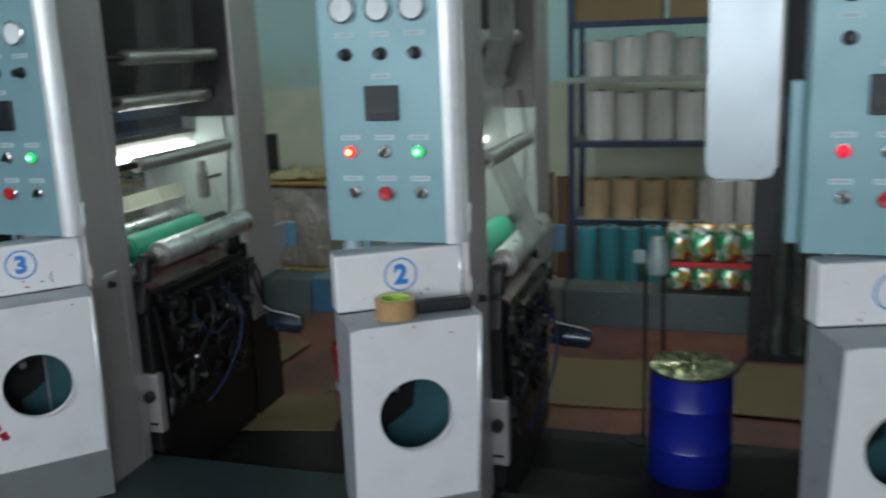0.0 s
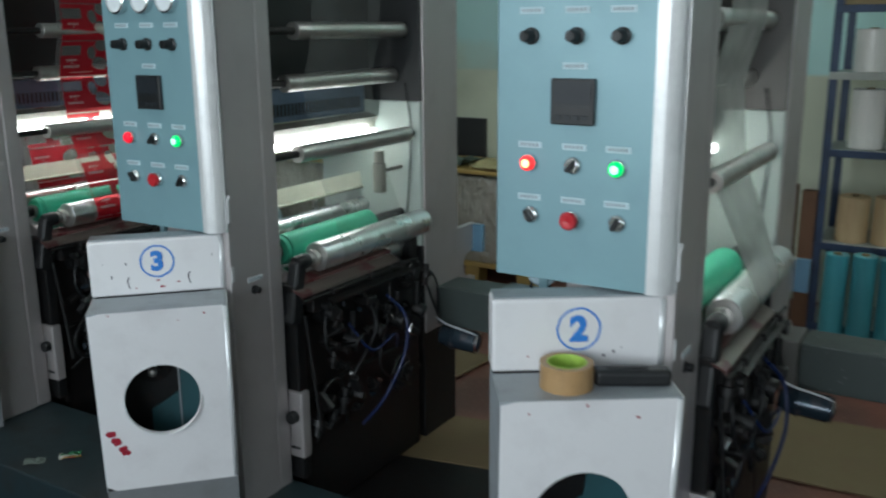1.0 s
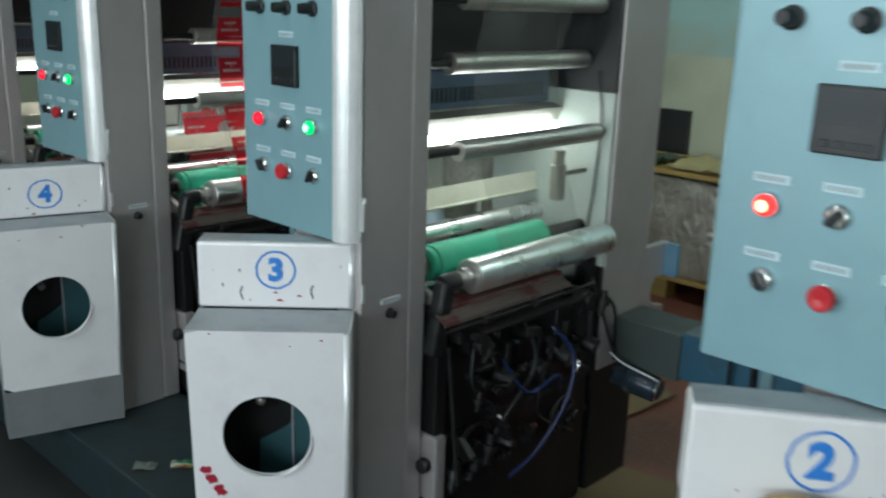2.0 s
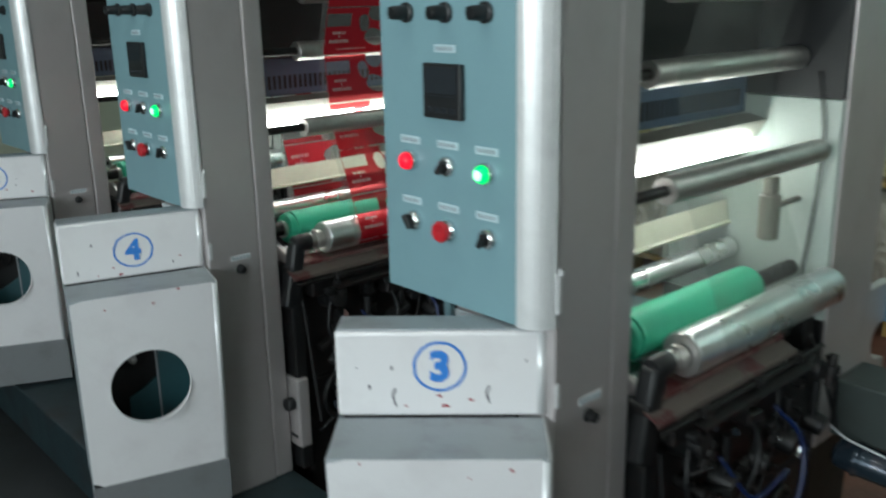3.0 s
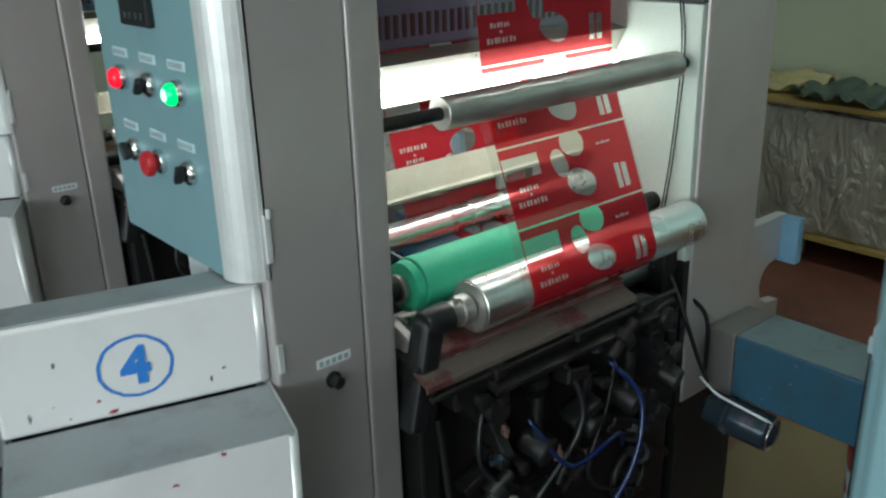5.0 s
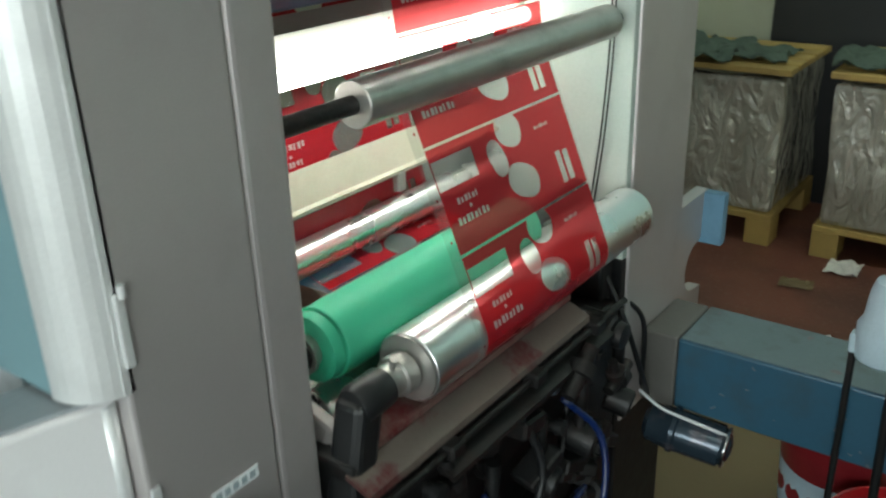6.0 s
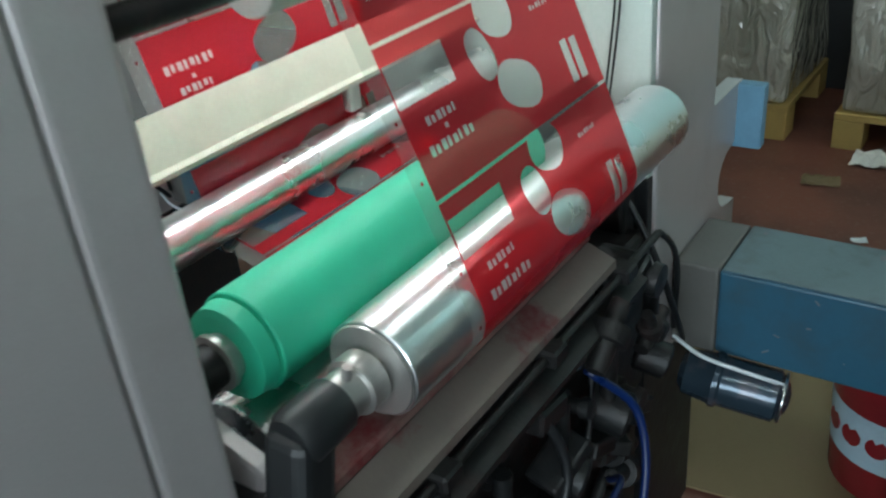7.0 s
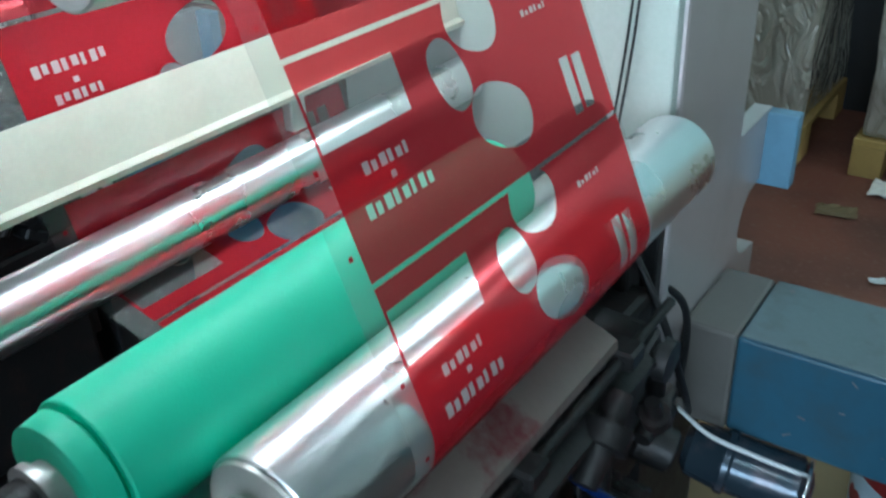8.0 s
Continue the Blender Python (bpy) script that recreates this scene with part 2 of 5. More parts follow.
def wall_material():
    """Two-tone wall: pale plaster above, worn green dado with stains."""
    m, nt, nodes, links, b = nodes_of("stained_wall_paint")
    tc = nodes.new("ShaderNodeTexCoord")
    sep = nodes.new("ShaderNodeSeparateXYZ")
    links.new(tc.outputs["Object"], sep.inputs[0])
    a = nodes.new("ShaderNodeTexNoise")
    a.inputs["Scale"].default_value, a.inputs["Detail"].default_value = 1.6, 8
    links.new(tc.outputs["Object"], a.inputs["Vector"])
    step = ramp(nt, sep.outputs["Z"], 1.30, 1.32)
    c = mix_colour(nt, step, (0.58, 0.62, 0.48), (0.38, 0.60, 0.58))
    c = mix_colour(nt, ramp(nt, a.outputs[0], 0.52, 0.75), c, (0.42, 0.46, 0.36))
    links.new(c, b.inputs["Base Color"])
    b.inputs["Roughness"].default_value = 0.6
    return m


WALL = wall_material()
CEIL = surface("ceiling_plaster", (0.55, 0.56, 0.54), 0.8, 0.0, None, 0.3, 2)


def film_material(name, printed, milk=0.22):
    """Thin printed packaging film: red print with clear windows, lines and small bars, from the sheet's own metres."""
    m, nt, nodes, links, b = nodes_of(name)
    out = nodes["Material Output"]
    uv = nodes.new("ShaderNodeUVMap")
    uv.uv_map = "sheet"
    sep = nodes.new("ShaderNodeSeparateXYZ")
    links.new(uv.outputs[0], sep.inputs[0])

    def math_node(op, a, c=0.0, d=0.0):
        n = nodes.new("ShaderNodeMath")
        n.operation = op
        for k, v in enumerate((a, c, d)):
            if isinstance(v, (int, float)):
                n.inputs[k].default_value = v
            else:
                links.new(v, n.inputs[k])
        return n.outputs[0]

    u = sep.outputs[0]
    v = math_node("MODULO", sep.outputs[1], 0.14)

    def rect(x0, x1, y0, y1):
        a = math_node("COMPARE", u, (x0 + x1) / 2, (x1 - x0) / 2)
        c = math_node("COMPARE", v, (y0 + y1) / 2, (y1 - y0) / 2)
        return math_node("MULTIPLY", a, c)

    def blob(cx, cy, rx, ry, turn):
        du, dv = math_node("SUBTRACT", u, cx), math_node("SUBTRACT", v, cy)
        ca, sa = math.cos(turn), math.sin(turn)
        p = math_node("ADD", math_node("MULTIPLY", du, ca / rx), math_node("MULTIPLY", dv, sa / rx))
        q = math_node("ADD", math_node("MULTIPLY", du, -sa / ry), math_node("MULTIPLY", dv, ca / ry))
        r2 = math_node("ADD", math_node("POWER", math_node("ABSOLUTE", p), 2.4), math_node("POWER", math_node("ABSOLUTE", q), 2.4))
        return math_node("LESS_THAN", r2, 1.0)

    def union(items):
        r = items[0]
        for i in items[1:]:
            r = math_node("MAXIMUM", r, i)
        return r

    windows = union([rect(0.006, 0.092, 0.020, 0.058), rect(0.0, 0.36, -0.001, 0.0035),
                     blob(0.183, 0.020, 0.030, 0.024, 0.3), blob(0.141, 0.050, 0.018, 0.026, -0.3), blob(0.184, 0.093, 0.036, 0.024, 0.35),
                     rect(0.277, 0.290, 0.078, 0.125), rect(0.296, 0.310, 0.080, 0.125)])
    wide = (0.0062, 0.0050, 0.0066, 0.0046, 0.0060, 0.0036, 0.0058, 0.0050)
    letters = []
    for x, y, step, high, count in ((0.022, 0.097, 0.0088, 0.0095, 8), (0.032, 0.073, 0.0080, 0.0080, 6), (0.246, 0.031, 0.0066, 0.0050, 6)):
        letters += [rect(x + k * step, x + k * step + wide[k] * step / 0.0088, y + (0.0015 if k % 3 == 1 else 0), y + high) for k in range(count)]
    letters += [rect(0.053, 0.058, 0.086, 0.0905)]
    pale = union(letters)
    edge = math_node("MAXIMUM", math_node("LESS_THAN", u, 0.0035), math_node("GREATER_THAN", u, 0.3375))
    dots = union([rect(-0.006, -0.0025, y, y + 0.0035) for y in (0.064, 0.118)])
    edge = math_node("MULTIPLY", edge, math_node("SUBTRACT", 1.0, dots))
    clear_part = math_node("MAXIMUM", windows, edge)
    lettering = math_node("MULTIPLY", pale, 0.8)

    # clear film: mostly see-through, with a gloss and a faint milkiness
    trans = nodes.new("ShaderNodeBsdfTransparent")
    trans.inputs[0].default_value = (0.93, 0.95, 0.93, 1)
    b.inputs["Base Color"].default_value = (0.62, 0.65, 0.62, 1)
    b.inputs["Roughness"].default_value = 0.12
    clear = nodes.new("ShaderNodeMixShader")
    clear.inputs[0].default_value = 0.13 if printed else 0.30
    links.new(trans.outputs[0], clear.inputs[1])
    links.new(b.outputs[0], clear.inputs[2])
    milky = nodes.new("ShaderNodeMixShader")
    milky.inputs[0].default_value = 0.58
    links.new(trans.outputs[0], milky.inputs[1])
    links.new(b.outputs[0], milky.inputs[2])
    if not printed:
        tc = nodes.new("ShaderNodeTexNoise")
        tc.inputs["Scale"].default_value = 9
        links.new(uv.outputs[0], tc.inputs["Vector"])
        links.new(ramp2(nt, tc.outputs[0], 0.03 + 0.5 * max(0.0, milk - 0.22), milk), clear.inputs[0])
        links.new(clear.outputs[0], out.inputs[0])
        return m
    red_t = nodes.new("ShaderNodeBsdfTransparent")
    red_t.inputs[0].default_value = (0.80, 0.12, 0.13, 1)
    red = nodes.new("ShaderNodeBsdfPrincipled")
    red.inputs["Base Color"].default_value = (0.60, 0.026, 0.042, 1)
    red.inputs["Roughness"].default_value = 0.22
    redmix = nodes.new("ShaderNodeMixShader")
    redmix.inputs[0].default_value = 0.43
    links.new(red_t.outputs[0], redmix.inputs[1])
    links.new(red.outputs[0], redmix.inputs[2])
    m1 = nodes.new("ShaderNodeMixShader")
    links.new(clear_part, m1.inputs[0])
    links.new(redmix.outputs[0], m1.inputs[1])
    links.new(clear.outputs[0], m1.inputs[2])
    m2 = nodes.new("ShaderNodeMixShader")
    links.new(lettering, m2.inputs[0])
    links.new(m1.outputs[0], m2.inputs[1])
    links.new(milky.outputs[0], m2.inputs[2])
    links.new(m2.outputs[0], out.inputs[0])
    return m


FILMRED = film_material("red_printed_film", True)
FILMCLEAR = film_material("clear_film", False)
FILMMILKY = film_material("milky_film", False, 0.85)


# ---- building helpers ----
def box(bm, x0, x1, y0, y1, z0, z1, bevel=0.0, seg=2, m=None):
    g = bmesh.ops.create_cube(bm, size=1)
    vs = g["verts"]
    bmesh.ops.scale(bm, vec=(x1 - x0, y1 - y0, z1 - z0), verts=vs)
    bmesh.ops.translate(bm, vec=((x0 + x1) / 2, (y0 + y1) / 2, (z0 + z1) / 2), verts=vs)
    if bevel:
        es = list({e for v in vs for e in v.link_edges})
        r = bmesh.ops.bevel(bm, geom=es, offset=bevel, segments=seg, affect="EDGES", profile=0.5)
        vs = list({v for f in r["faces"] for v in f.verts} | {v for v in vs if v.is_valid})
    if m is not None:
        bmesh.ops.transform(bm, matrix=m, verts=vs)
    return vs


def lathe(bm, p0, p1, profile, seg=40):
    """Turns (distance along p0-p1, radius) pairs round the line from p0 to p1."""
    p0, p1 = Vector(p0), Vector(p1)
    w = (p1 - p0).normalized()
    a = w.orthogonal().normalized()
    c = w.cross(a)
    rings = []
    for d, r in profile:
        rings.append([bm.verts.new(p0 + w * d + (a * math.cos(2 * math.pi * i / seg) + c * math.sin(2 * math.pi * i / seg)) * r) for i in range(seg)])
    for k in range(len(rings) - 1):
        for i in range(seg):
            j = (i + 1) % seg
            f = bm.faces.new((rings[k][i], rings[k][j], rings[k + 1][j], rings[k + 1][i]))
            f.smooth = True
    # crisp corners where the outline turns sharply
    for k in range(1, len(rings) - 1):
        (d0, r0), (d1, r1), (d2, r2) = profile[k - 1:k + 2]
        bend = math.atan2(r2 - r1, d2 - d1) - math.atan2(r1 - r0, d1 - d0)
        if abs(math.sin(bend / 2)) > 0.35:
            for i in range(seg):
                bm.edges.get((rings[k][i], rings[k][(i + 1) % seg])).smooth = False
    for ring, flip in ((rings[0], True), (rings[-1], False)):
        cap = bm.faces.new(list(reversed(ring)) if flip else ring)
        for e in cap.edges:
            e.smooth = False


def cyl(bm, p0, p1, r, seg=32, chamfer=0.0):
    d = (Vector(p1) - Vector(p0)).length
    if chamfer:
        lathe(bm, p0, p1, [(0, r - chamfer), (chamfer, r), (d - chamfer, r), (d, r - chamfer)], seg)
    else:
        lathe(bm, p0, p1, [(0, r), (d, r)], seg)


def tube(bm, pts, r, seg=10):
    """A bent round bar along the points."""
    pts = [Vector(p) for p in pts]
    rings = []
    a = None
    for i, p in enumerate(pts):
        w = (pts[min(i + 1, len(pts) - 1)] - pts[max(i - 1, 0)]).normalized()
        a = w.orthogonal().normalized() if a is None else (a - w * a.dot(w)).normalized()
        c = w.cross(a)
        rings.append([bm.verts.new(p + (a * math.cos(2 * math.pi * k / seg) + c * math.sin(2 * math.pi * k / seg)) * r) for k in range(seg)])
    for k in range(len(rings) - 1):
        for i in range(seg):
            j = (i + 1) % seg
            bm.faces.new((rings[k][i], rings[k][j], rings[k + 1][j], rings[k + 1][i])).smooth = True
    bm.faces.new(list(reversed(rings[0])))
    bm.faces.new(rings[-1])


def curve_pts(ctrl, n=24):
    """Catmull-Rom points through the control points."""
    c = [Vector(p) for p in ctrl]
    c = [c[0] * 2 - c[1]] + c + [c[-1] * 2 - c[-2]]
    out = []
    for i in range(1, len(c) - 2):
        for k in range(n // (len(c) - 3) + 1):
            t = k / (n // (len(c) - 3) + 1)
            p0, p1, p2, p3 = c[i - 1], c[i], c[i + 1], c[i + 2]
            out.append(0.5 * (2 * p1 + (p2 - p0) * t + (2 * p0 - 5 * p1 + 4 * p2 - p3) * t * t + (3 * p1 - p0 - 3 * p2 + p3) * t ** 3))
    out.append(c[-2])
    return out


def torus(bm, centre, axis, R, r, seg=48, side=10):
    centre, w = Vector(centre), Vector(axis).normalized()
    a = w.orthogonal().normalized()
    c = w.cross(a)
    rings = []
    for i in range(seg):
        t = 2 * math.pi * i / seg
        d = a * math.cos(t) + c * math.sin(t)
        rings.append([bm.verts.new(centre + d * (R + r * math.cos(2 * math.pi * k / side)) + w * r * math.sin(2 * math.pi * k / side)) for k in range(side)])
    for i in range(seg):
        for k in range(side):
            bm.faces.new((rings[i][k], rings[(i + 1) % seg][k], rings[(i + 1) % seg][(k + 1) % side], rings[i][(k + 1) % side])).smooth = True


def prism(bm, pts, lo, hi, axis="x"):
    """A flat polygon made thick along one axis; the points are in the other two axes."""
    def place(p, h):
        return {"x": (h, p[0], p[1]), "y": (p[0], h, p[1]), "z": (p[0], p[1], h)}[axis]
    a = [bm.verts.new(place(p, lo)) for p in pts]
    c = [bm.verts.new(place(p, hi)) for p in pts]
    n = len(pts)
    fs = [bm.faces.new(a), bm.faces.new(list(reversed(c)))]
    for i in range(n):
        fs.append(bm.faces.new((a[i], c[i], c[(i + 1) % n], a[(i + 1) % n])))
    bmesh.ops.recalc_face_normals(bm, faces=fs)


def mesh_from(name, bm, material):
    bmesh.ops.recalc_face_normals(bm, faces=bm.faces[:])
    me = bpy.data.meshes.new(name)
    bm.to_mesh(me)
    bm.free()
    me.materials.append(material)
    return me


def part(name, bm, material, parent, label=""):
    ob = new(name, mesh_from(name, bm, material))
    if parent is not None:
        ob.parent = parent
    if label:
        ob["label"] = label
    return ob


def thing(name, place, label, category, group="", kind=""):
    ob = new(name)
    ob.location = place
    ob.empty_display_size = 0.1
    return tagged(ob, label, category, group, kind)


def single(name, bm, material, label, category, group="", kind="", place=(0, 0, 0)):
    ob = part(name, bm, material, None)
    ob.location = place
    return tagged(ob, label, category, group, kind)


def text_bm(body, size, thick=0.0006):
    cu = bpy.data.curves.new("numeral", "FONT")
    cu.body, cu.size, cu.align_x, cu.align_y = body, size, "CENTER", "CENTER"
    cu.extrude, cu.offset = thick, 0.0035
    ob = new("numeral", cu)
    dg = bpy.context.evaluated_depsgraph_get()
    me = bpy.data.meshes.new_from_object(ob.evaluated_get(dg))
    bm = bmesh.new()
    bm.from_mesh(me)
    bpy.data.objects.remove(ob)
    bpy.data.curves.remove(cu)
    bpy.data.meshes.remove(me)
    return bm


# ---- the room ----
def slab(name, x0, x1, y0, y1, z0, z1, material, label):
    bm = bmesh.new()
    box(bm, x0, x1, y0, y1, z0, z1)
    return single(name, bm, material, label, name.split("_")[0], "", "structure")


X0, X1, Y0, Y1, ZC = -9.0, 5.0, -2.5, 6.05, 3.2
slab("floor", X0, X1, 2.45, Y1, -0.1, 0.0, FLOOR, "worn red oxide floor with dust and scuffs")
slab("floor_aisle", X0, X1, Y0, 2.45, -0.1, 0.0, AISLE, "dark dirty concrete floor of the aisle")
slab("ceiling", X0, X1, Y0, Y1, ZC, ZC + 0.1, CEIL, "plain plaster ceiling")
slab("wall_back", X0, X1, Y1, Y1 + 0.15, 0, ZC, WALL, "stained two-tone wall, pale green over cream")
slab("wall_west", X0 - 0.15, X0, Y0, Y1, 0, ZC, WALL, "plain painted wall closing the hall")
slab("wall_east", X1, X1 + 0.15, Y0, Y1, 0, ZC, WALL, "plain painted wall closing the hall")
# unseen wall; both openings are assumed and cut for the added lamps
bm = bmesh.new()
for a, c, z0, z1 in ((X0, -3.1, 0, ZC), (-0.7, -0.3, 0, ZC), (1.7, X1, 0, ZC), (-3.1, -0.7, 0, 1.1), (-0.3, 1.7, 0, 1.1), (-3.1, -0.7, 2.7, ZC), (-0.3, 1.7, 2.7, ZC)):
    box(bm, a, c, Y0 - 0.15, Y0, z0, z1)
single("wall_front", bm, WALL, "plain painted wall with two openings added for the lamps", "wall", "", "structure")


# unseen ceiling tubes, assumed and added to brighten the press's far side and aisle
def ceiling_light(x, y, power):
    t = thing("ceiling_light", (x, y, ZC), "assumed white fluorescent batten lamp, added under the unseen ceiling", "lamp", "ceiling lamps")
    bm = bmesh.new()
    box(bm, -0.6, 0.6, -0.04, 0.04, -0.06, 0.0, 0.008)
    part("housing", bm, REFLECT, t)
    bm = bmesh.new()
    cyl(bm, (-0.58, 0, -0.085), (0.58, 0, -0.085), 0.018, 16)
    part("fluorescent_tube", bm, glow("assumed_ceiling_tube", (0.92, 1.0, 0.95), power), t)


ceiling_light(0.2, 4.85, 145)
ceiling_light(-3.2, 4.7, 54)
ceiling_light(-2.0, 1.5, 66)

# ---- the printing units ----
PITCH, UY = 1.224, 2.9
UNITS = {1: (0.60, -0.02, 0.01, 18), 2: (-0.629, -0.031, 0.012, 34), 3: (-1.890, -0.005, -0.007, 46), 4: (-3.114, 0.0, 0.0, 74), 5: (-4.353, 0.02, 0.001, 66)}


def upart(name, bm, material, parent, label=""):
    bmesh.ops.translate(bm, vec=(0, -UY, 0), verts=bm.verts[:])
    return part(name, bm, material, parent, label)


def panel_knob(parent, x, z, y):
    bm = bmesh.new()
    lathe(bm, (x, y, z), (x, y - 0.05, z), [(0, 0.017), (0.006, 0.017), (0.008, 0.0125), (0.034, 0.0115), (0.037, 0.009)], 24)
    box(bm, x - 0.003, x + 0.003, y - 0.04, y - 0.036, z - 0.010, z + 0.010)
    upart("knob", bm, BLACK, parent, "black turned knob")


def panel_selector(parent, x, z, y, turn):
    bm = bmesh.new()
    lathe(bm, (x, y, z), (x, y - 0.03, z), [(0, 0.018), (0.007, 0.018), (0.011, 0.015), (0.012, 0.012)], 28)
    s = upart("selector_switch", bm, CHROME, parent, "chrome-ringed black selector switch")
    bm = bmesh.new()
    box(bm, -0.005, 0.005, -0.012, 0.0, -0.014, 0.014, 0.002, 1, Matrix.Translation((x, y - 0.013, z)) @ Matrix.Rotation(turn, 4, "Y"))
    upart("lever", bm, BLACK, parent)
    return s


def panel_lamp(parent, x, z, y, lens):
    bm = bmesh.new()
    lathe(bm, (x, y, z), (x, y - 0.02, z), [(0, 0.0185), (0.008, 0.0185), (0.011, 0.0165)], 28)
    upart("lamp_bezel", bm, CHROME, parent)
    bm = bmesh.new()
    lathe(bm, (x, y - 0.008, z), (x, y - 0.03, z), [(0, 0.0155), (0.008, 0.0155), (0.013, 0.012), (0.0155, 0.006), (0.016, 0.001)], 28)
    upart("indicator_lamp", bm, lens, parent, "lit indicator lamp")
    if lens is not LAMPRED:
        bm = bmesh.new()
        lathe(bm, (x, y - 0.0235, z), (x, y - 0.027, z), [(0, 0.0085), (0.0008, 0.006), (0.0014, 0.001)], 20)
        upart("lamp_core", bm, LAMPCORE if lens is LAMPREDHOT else GREENCORE, parent)


def panel_tag(parent, x, z, y):
    bm = bmesh.new()
    box(bm, x - 0.026, x + 0.026, y - 0.0016, y, z - 0.0065, z + 0.0065)
    upart("label_plate", bm, TAG, parent)
    bm = bmesh.new()
    for k in range(5):
        a = x - 0.021 + k * 0.0086
        box(bm, a, a + 0.006, y - 0.0022, y - 0.0016, z - 0.0035, z + 0.0035)
    upart("label_print", bm, MARK, parent)


def control_panel(unit, n):
    y = 2.302
    bm = bmesh.new()
    prism(bm, [(-0.392, 2.44), (-0.392, y + 0.005), (-0.387, y)] + [(-0.046 + 0.044 * math.sin(t * math.pi / 16), y + 0.046 - 0.046 * math.cos(t * math.pi / 16)) for t in range(9)] + [(-0.002, 2.338), (-0.243, 2.338), (-0.243, 2.44)], 1.052, 1.98, "z")
    body = upart("control_panel", bm, PANEL, unit, "blue-grey painted control box with rows of switches")
    bm = bmesh.new()
    pts = [(-0.046 + 0.046 * math.sin(t * math.pi / 16), y + 0.0455 - 0.047 * math.cos(t * math.pi / 16)) for t in range(9)]
    prism(bm, [(-0.052, y - 0.0012)] + pts + [(0.0, 2.337), (-0.004, 2.337)] + [(-0.046 + 0.043 * math.sin(t * math.pi / 16), y + 0.046 - 0.045 * math.cos(t * math.pi / 16)) for t in range(8, -1, -1)] + [(-0.052, y + 0.001)], 1.050, 1.981, "z")
    upart("rounded_edge", bm, TRIM, body, "silver rounded corner strip")
    bm = bmesh.new()
    box(bm, -0.425, -0.3925, 2.37, 2.43, 1.06, 1.46, 0.004)
    upart("side_box", bm, PANEL, body)
    bm = bmesh.new()
    box(bm, -0.325, -0.305, 2.385, 2.395, 0.70, 1.0515)
    upart("support_strip", bm, PANEL, body)
    bm = bmesh.new()
    box(bm, -0.235, -0.165, 2.330, 2.3335, 0.955, 1.03, 0.001, 1)
    upart("notice_card", bm, PAPER, body, "small white notice card")
    xs = (-0.312, -0.2135, -0.119)
    for x in xs:
        bm = bmesh.new()
        lathe(bm, (x, y, 1.672), (x, y - 0.04, 1.672), [(0, 0.036), (0.018, 0.036), (0.021, 0.031), (0.014, 0.030)], 32)
        upart("pressure_gauge", bm, CHROME, body, "small round chrome pressure gauge")
        bm = bmesh.new()
        cyl(bm, (x, y - 0.010, 1.672), (x, y - 0.0155, 1.672), 0.0305, 32)
        upart("dial", bm, PAPER, body)
        panel_tag(body, x, 1.606, y)
        panel_knob(body, x, 1.556, y)
    panel_tag(body, -0.216, 1.498, y)
    bm = bmesh.new()
    box(bm, -0.263, -0.169, y - 0.012, y, 1.382, 1.474, 0.003)
    upart("temperature_controller", bm, BLACK, body, "square black temperature controller")
    bm = bmesh.new()
    box(bm, -0.256, -0.176, y - 0.0135, y - 0.012, 1.425, 1.468)
    upart("display", bm, SCREEN, body)
    bm = bmesh.new()
    box(bm, -0.254, -0.178, y - 0.0137, y - 0.012, 1.4195, 1.4215)
    for k in range(4):
        box(bm, -0.250 + k * 0.019, -0.238 + k * 0.019, y - 0.0145, y - 0.012, 1.392, 1.402, 0.001, 1)
    upart("keys", bm, SCREEN, body)
    for k, x in enumerate(xs):
        panel_tag(body, x, 1.337, y)
        panel_tag(body, x, 1.227, y)
    panel_lamp(body, xs[0], 1.300, y, LAMPREDHOT if n == 2 else LAMPRED)
    panel_selector(body, xs[1], 1.300, y, 0.7)
    panel_lamp(body, xs[2], 1.300, y, LAMPGREEN)
    panel_selector(body, xs[0] + 0.006, 1.190, y, -0.6)
    bm = bmesh.new()
    lathe(bm, (xs[1], y, 1.188), (xs[1], y - 0.03, 1.188), [(0, 0.018), (0.008, 0.018), (0.012, 0.013)], 28)
    upart("button_ring", bm, CHROME, body)
    bm = bmesh.new()
    lathe(bm, (xs[1], y - 0.01, 1.188), (xs[1], y - 0.05, 1.188), [(0, 0.012), (0.006, 0.012), (0.007, 0.0185), (0.014, 0.019), (0.018, 0.016), (0.018, 0.008), (0.016, 0.001)], 28)
    upart("push_button", bm, REDCAP, body, "red push button")
    panel_selector(body, xs[2] + 0.004, 1.190, y, 0.5)


TEAL = surface("teal_inner_paint", (0.032, 0.105, 0.12), 0.45, 0.05, (0.03, 0.06, 0.06), 0.5, 14, 160, 0.15)
DW, DH = 0.355, 0.628
HOLE_R, HOLE_X = 0.100, 0.185


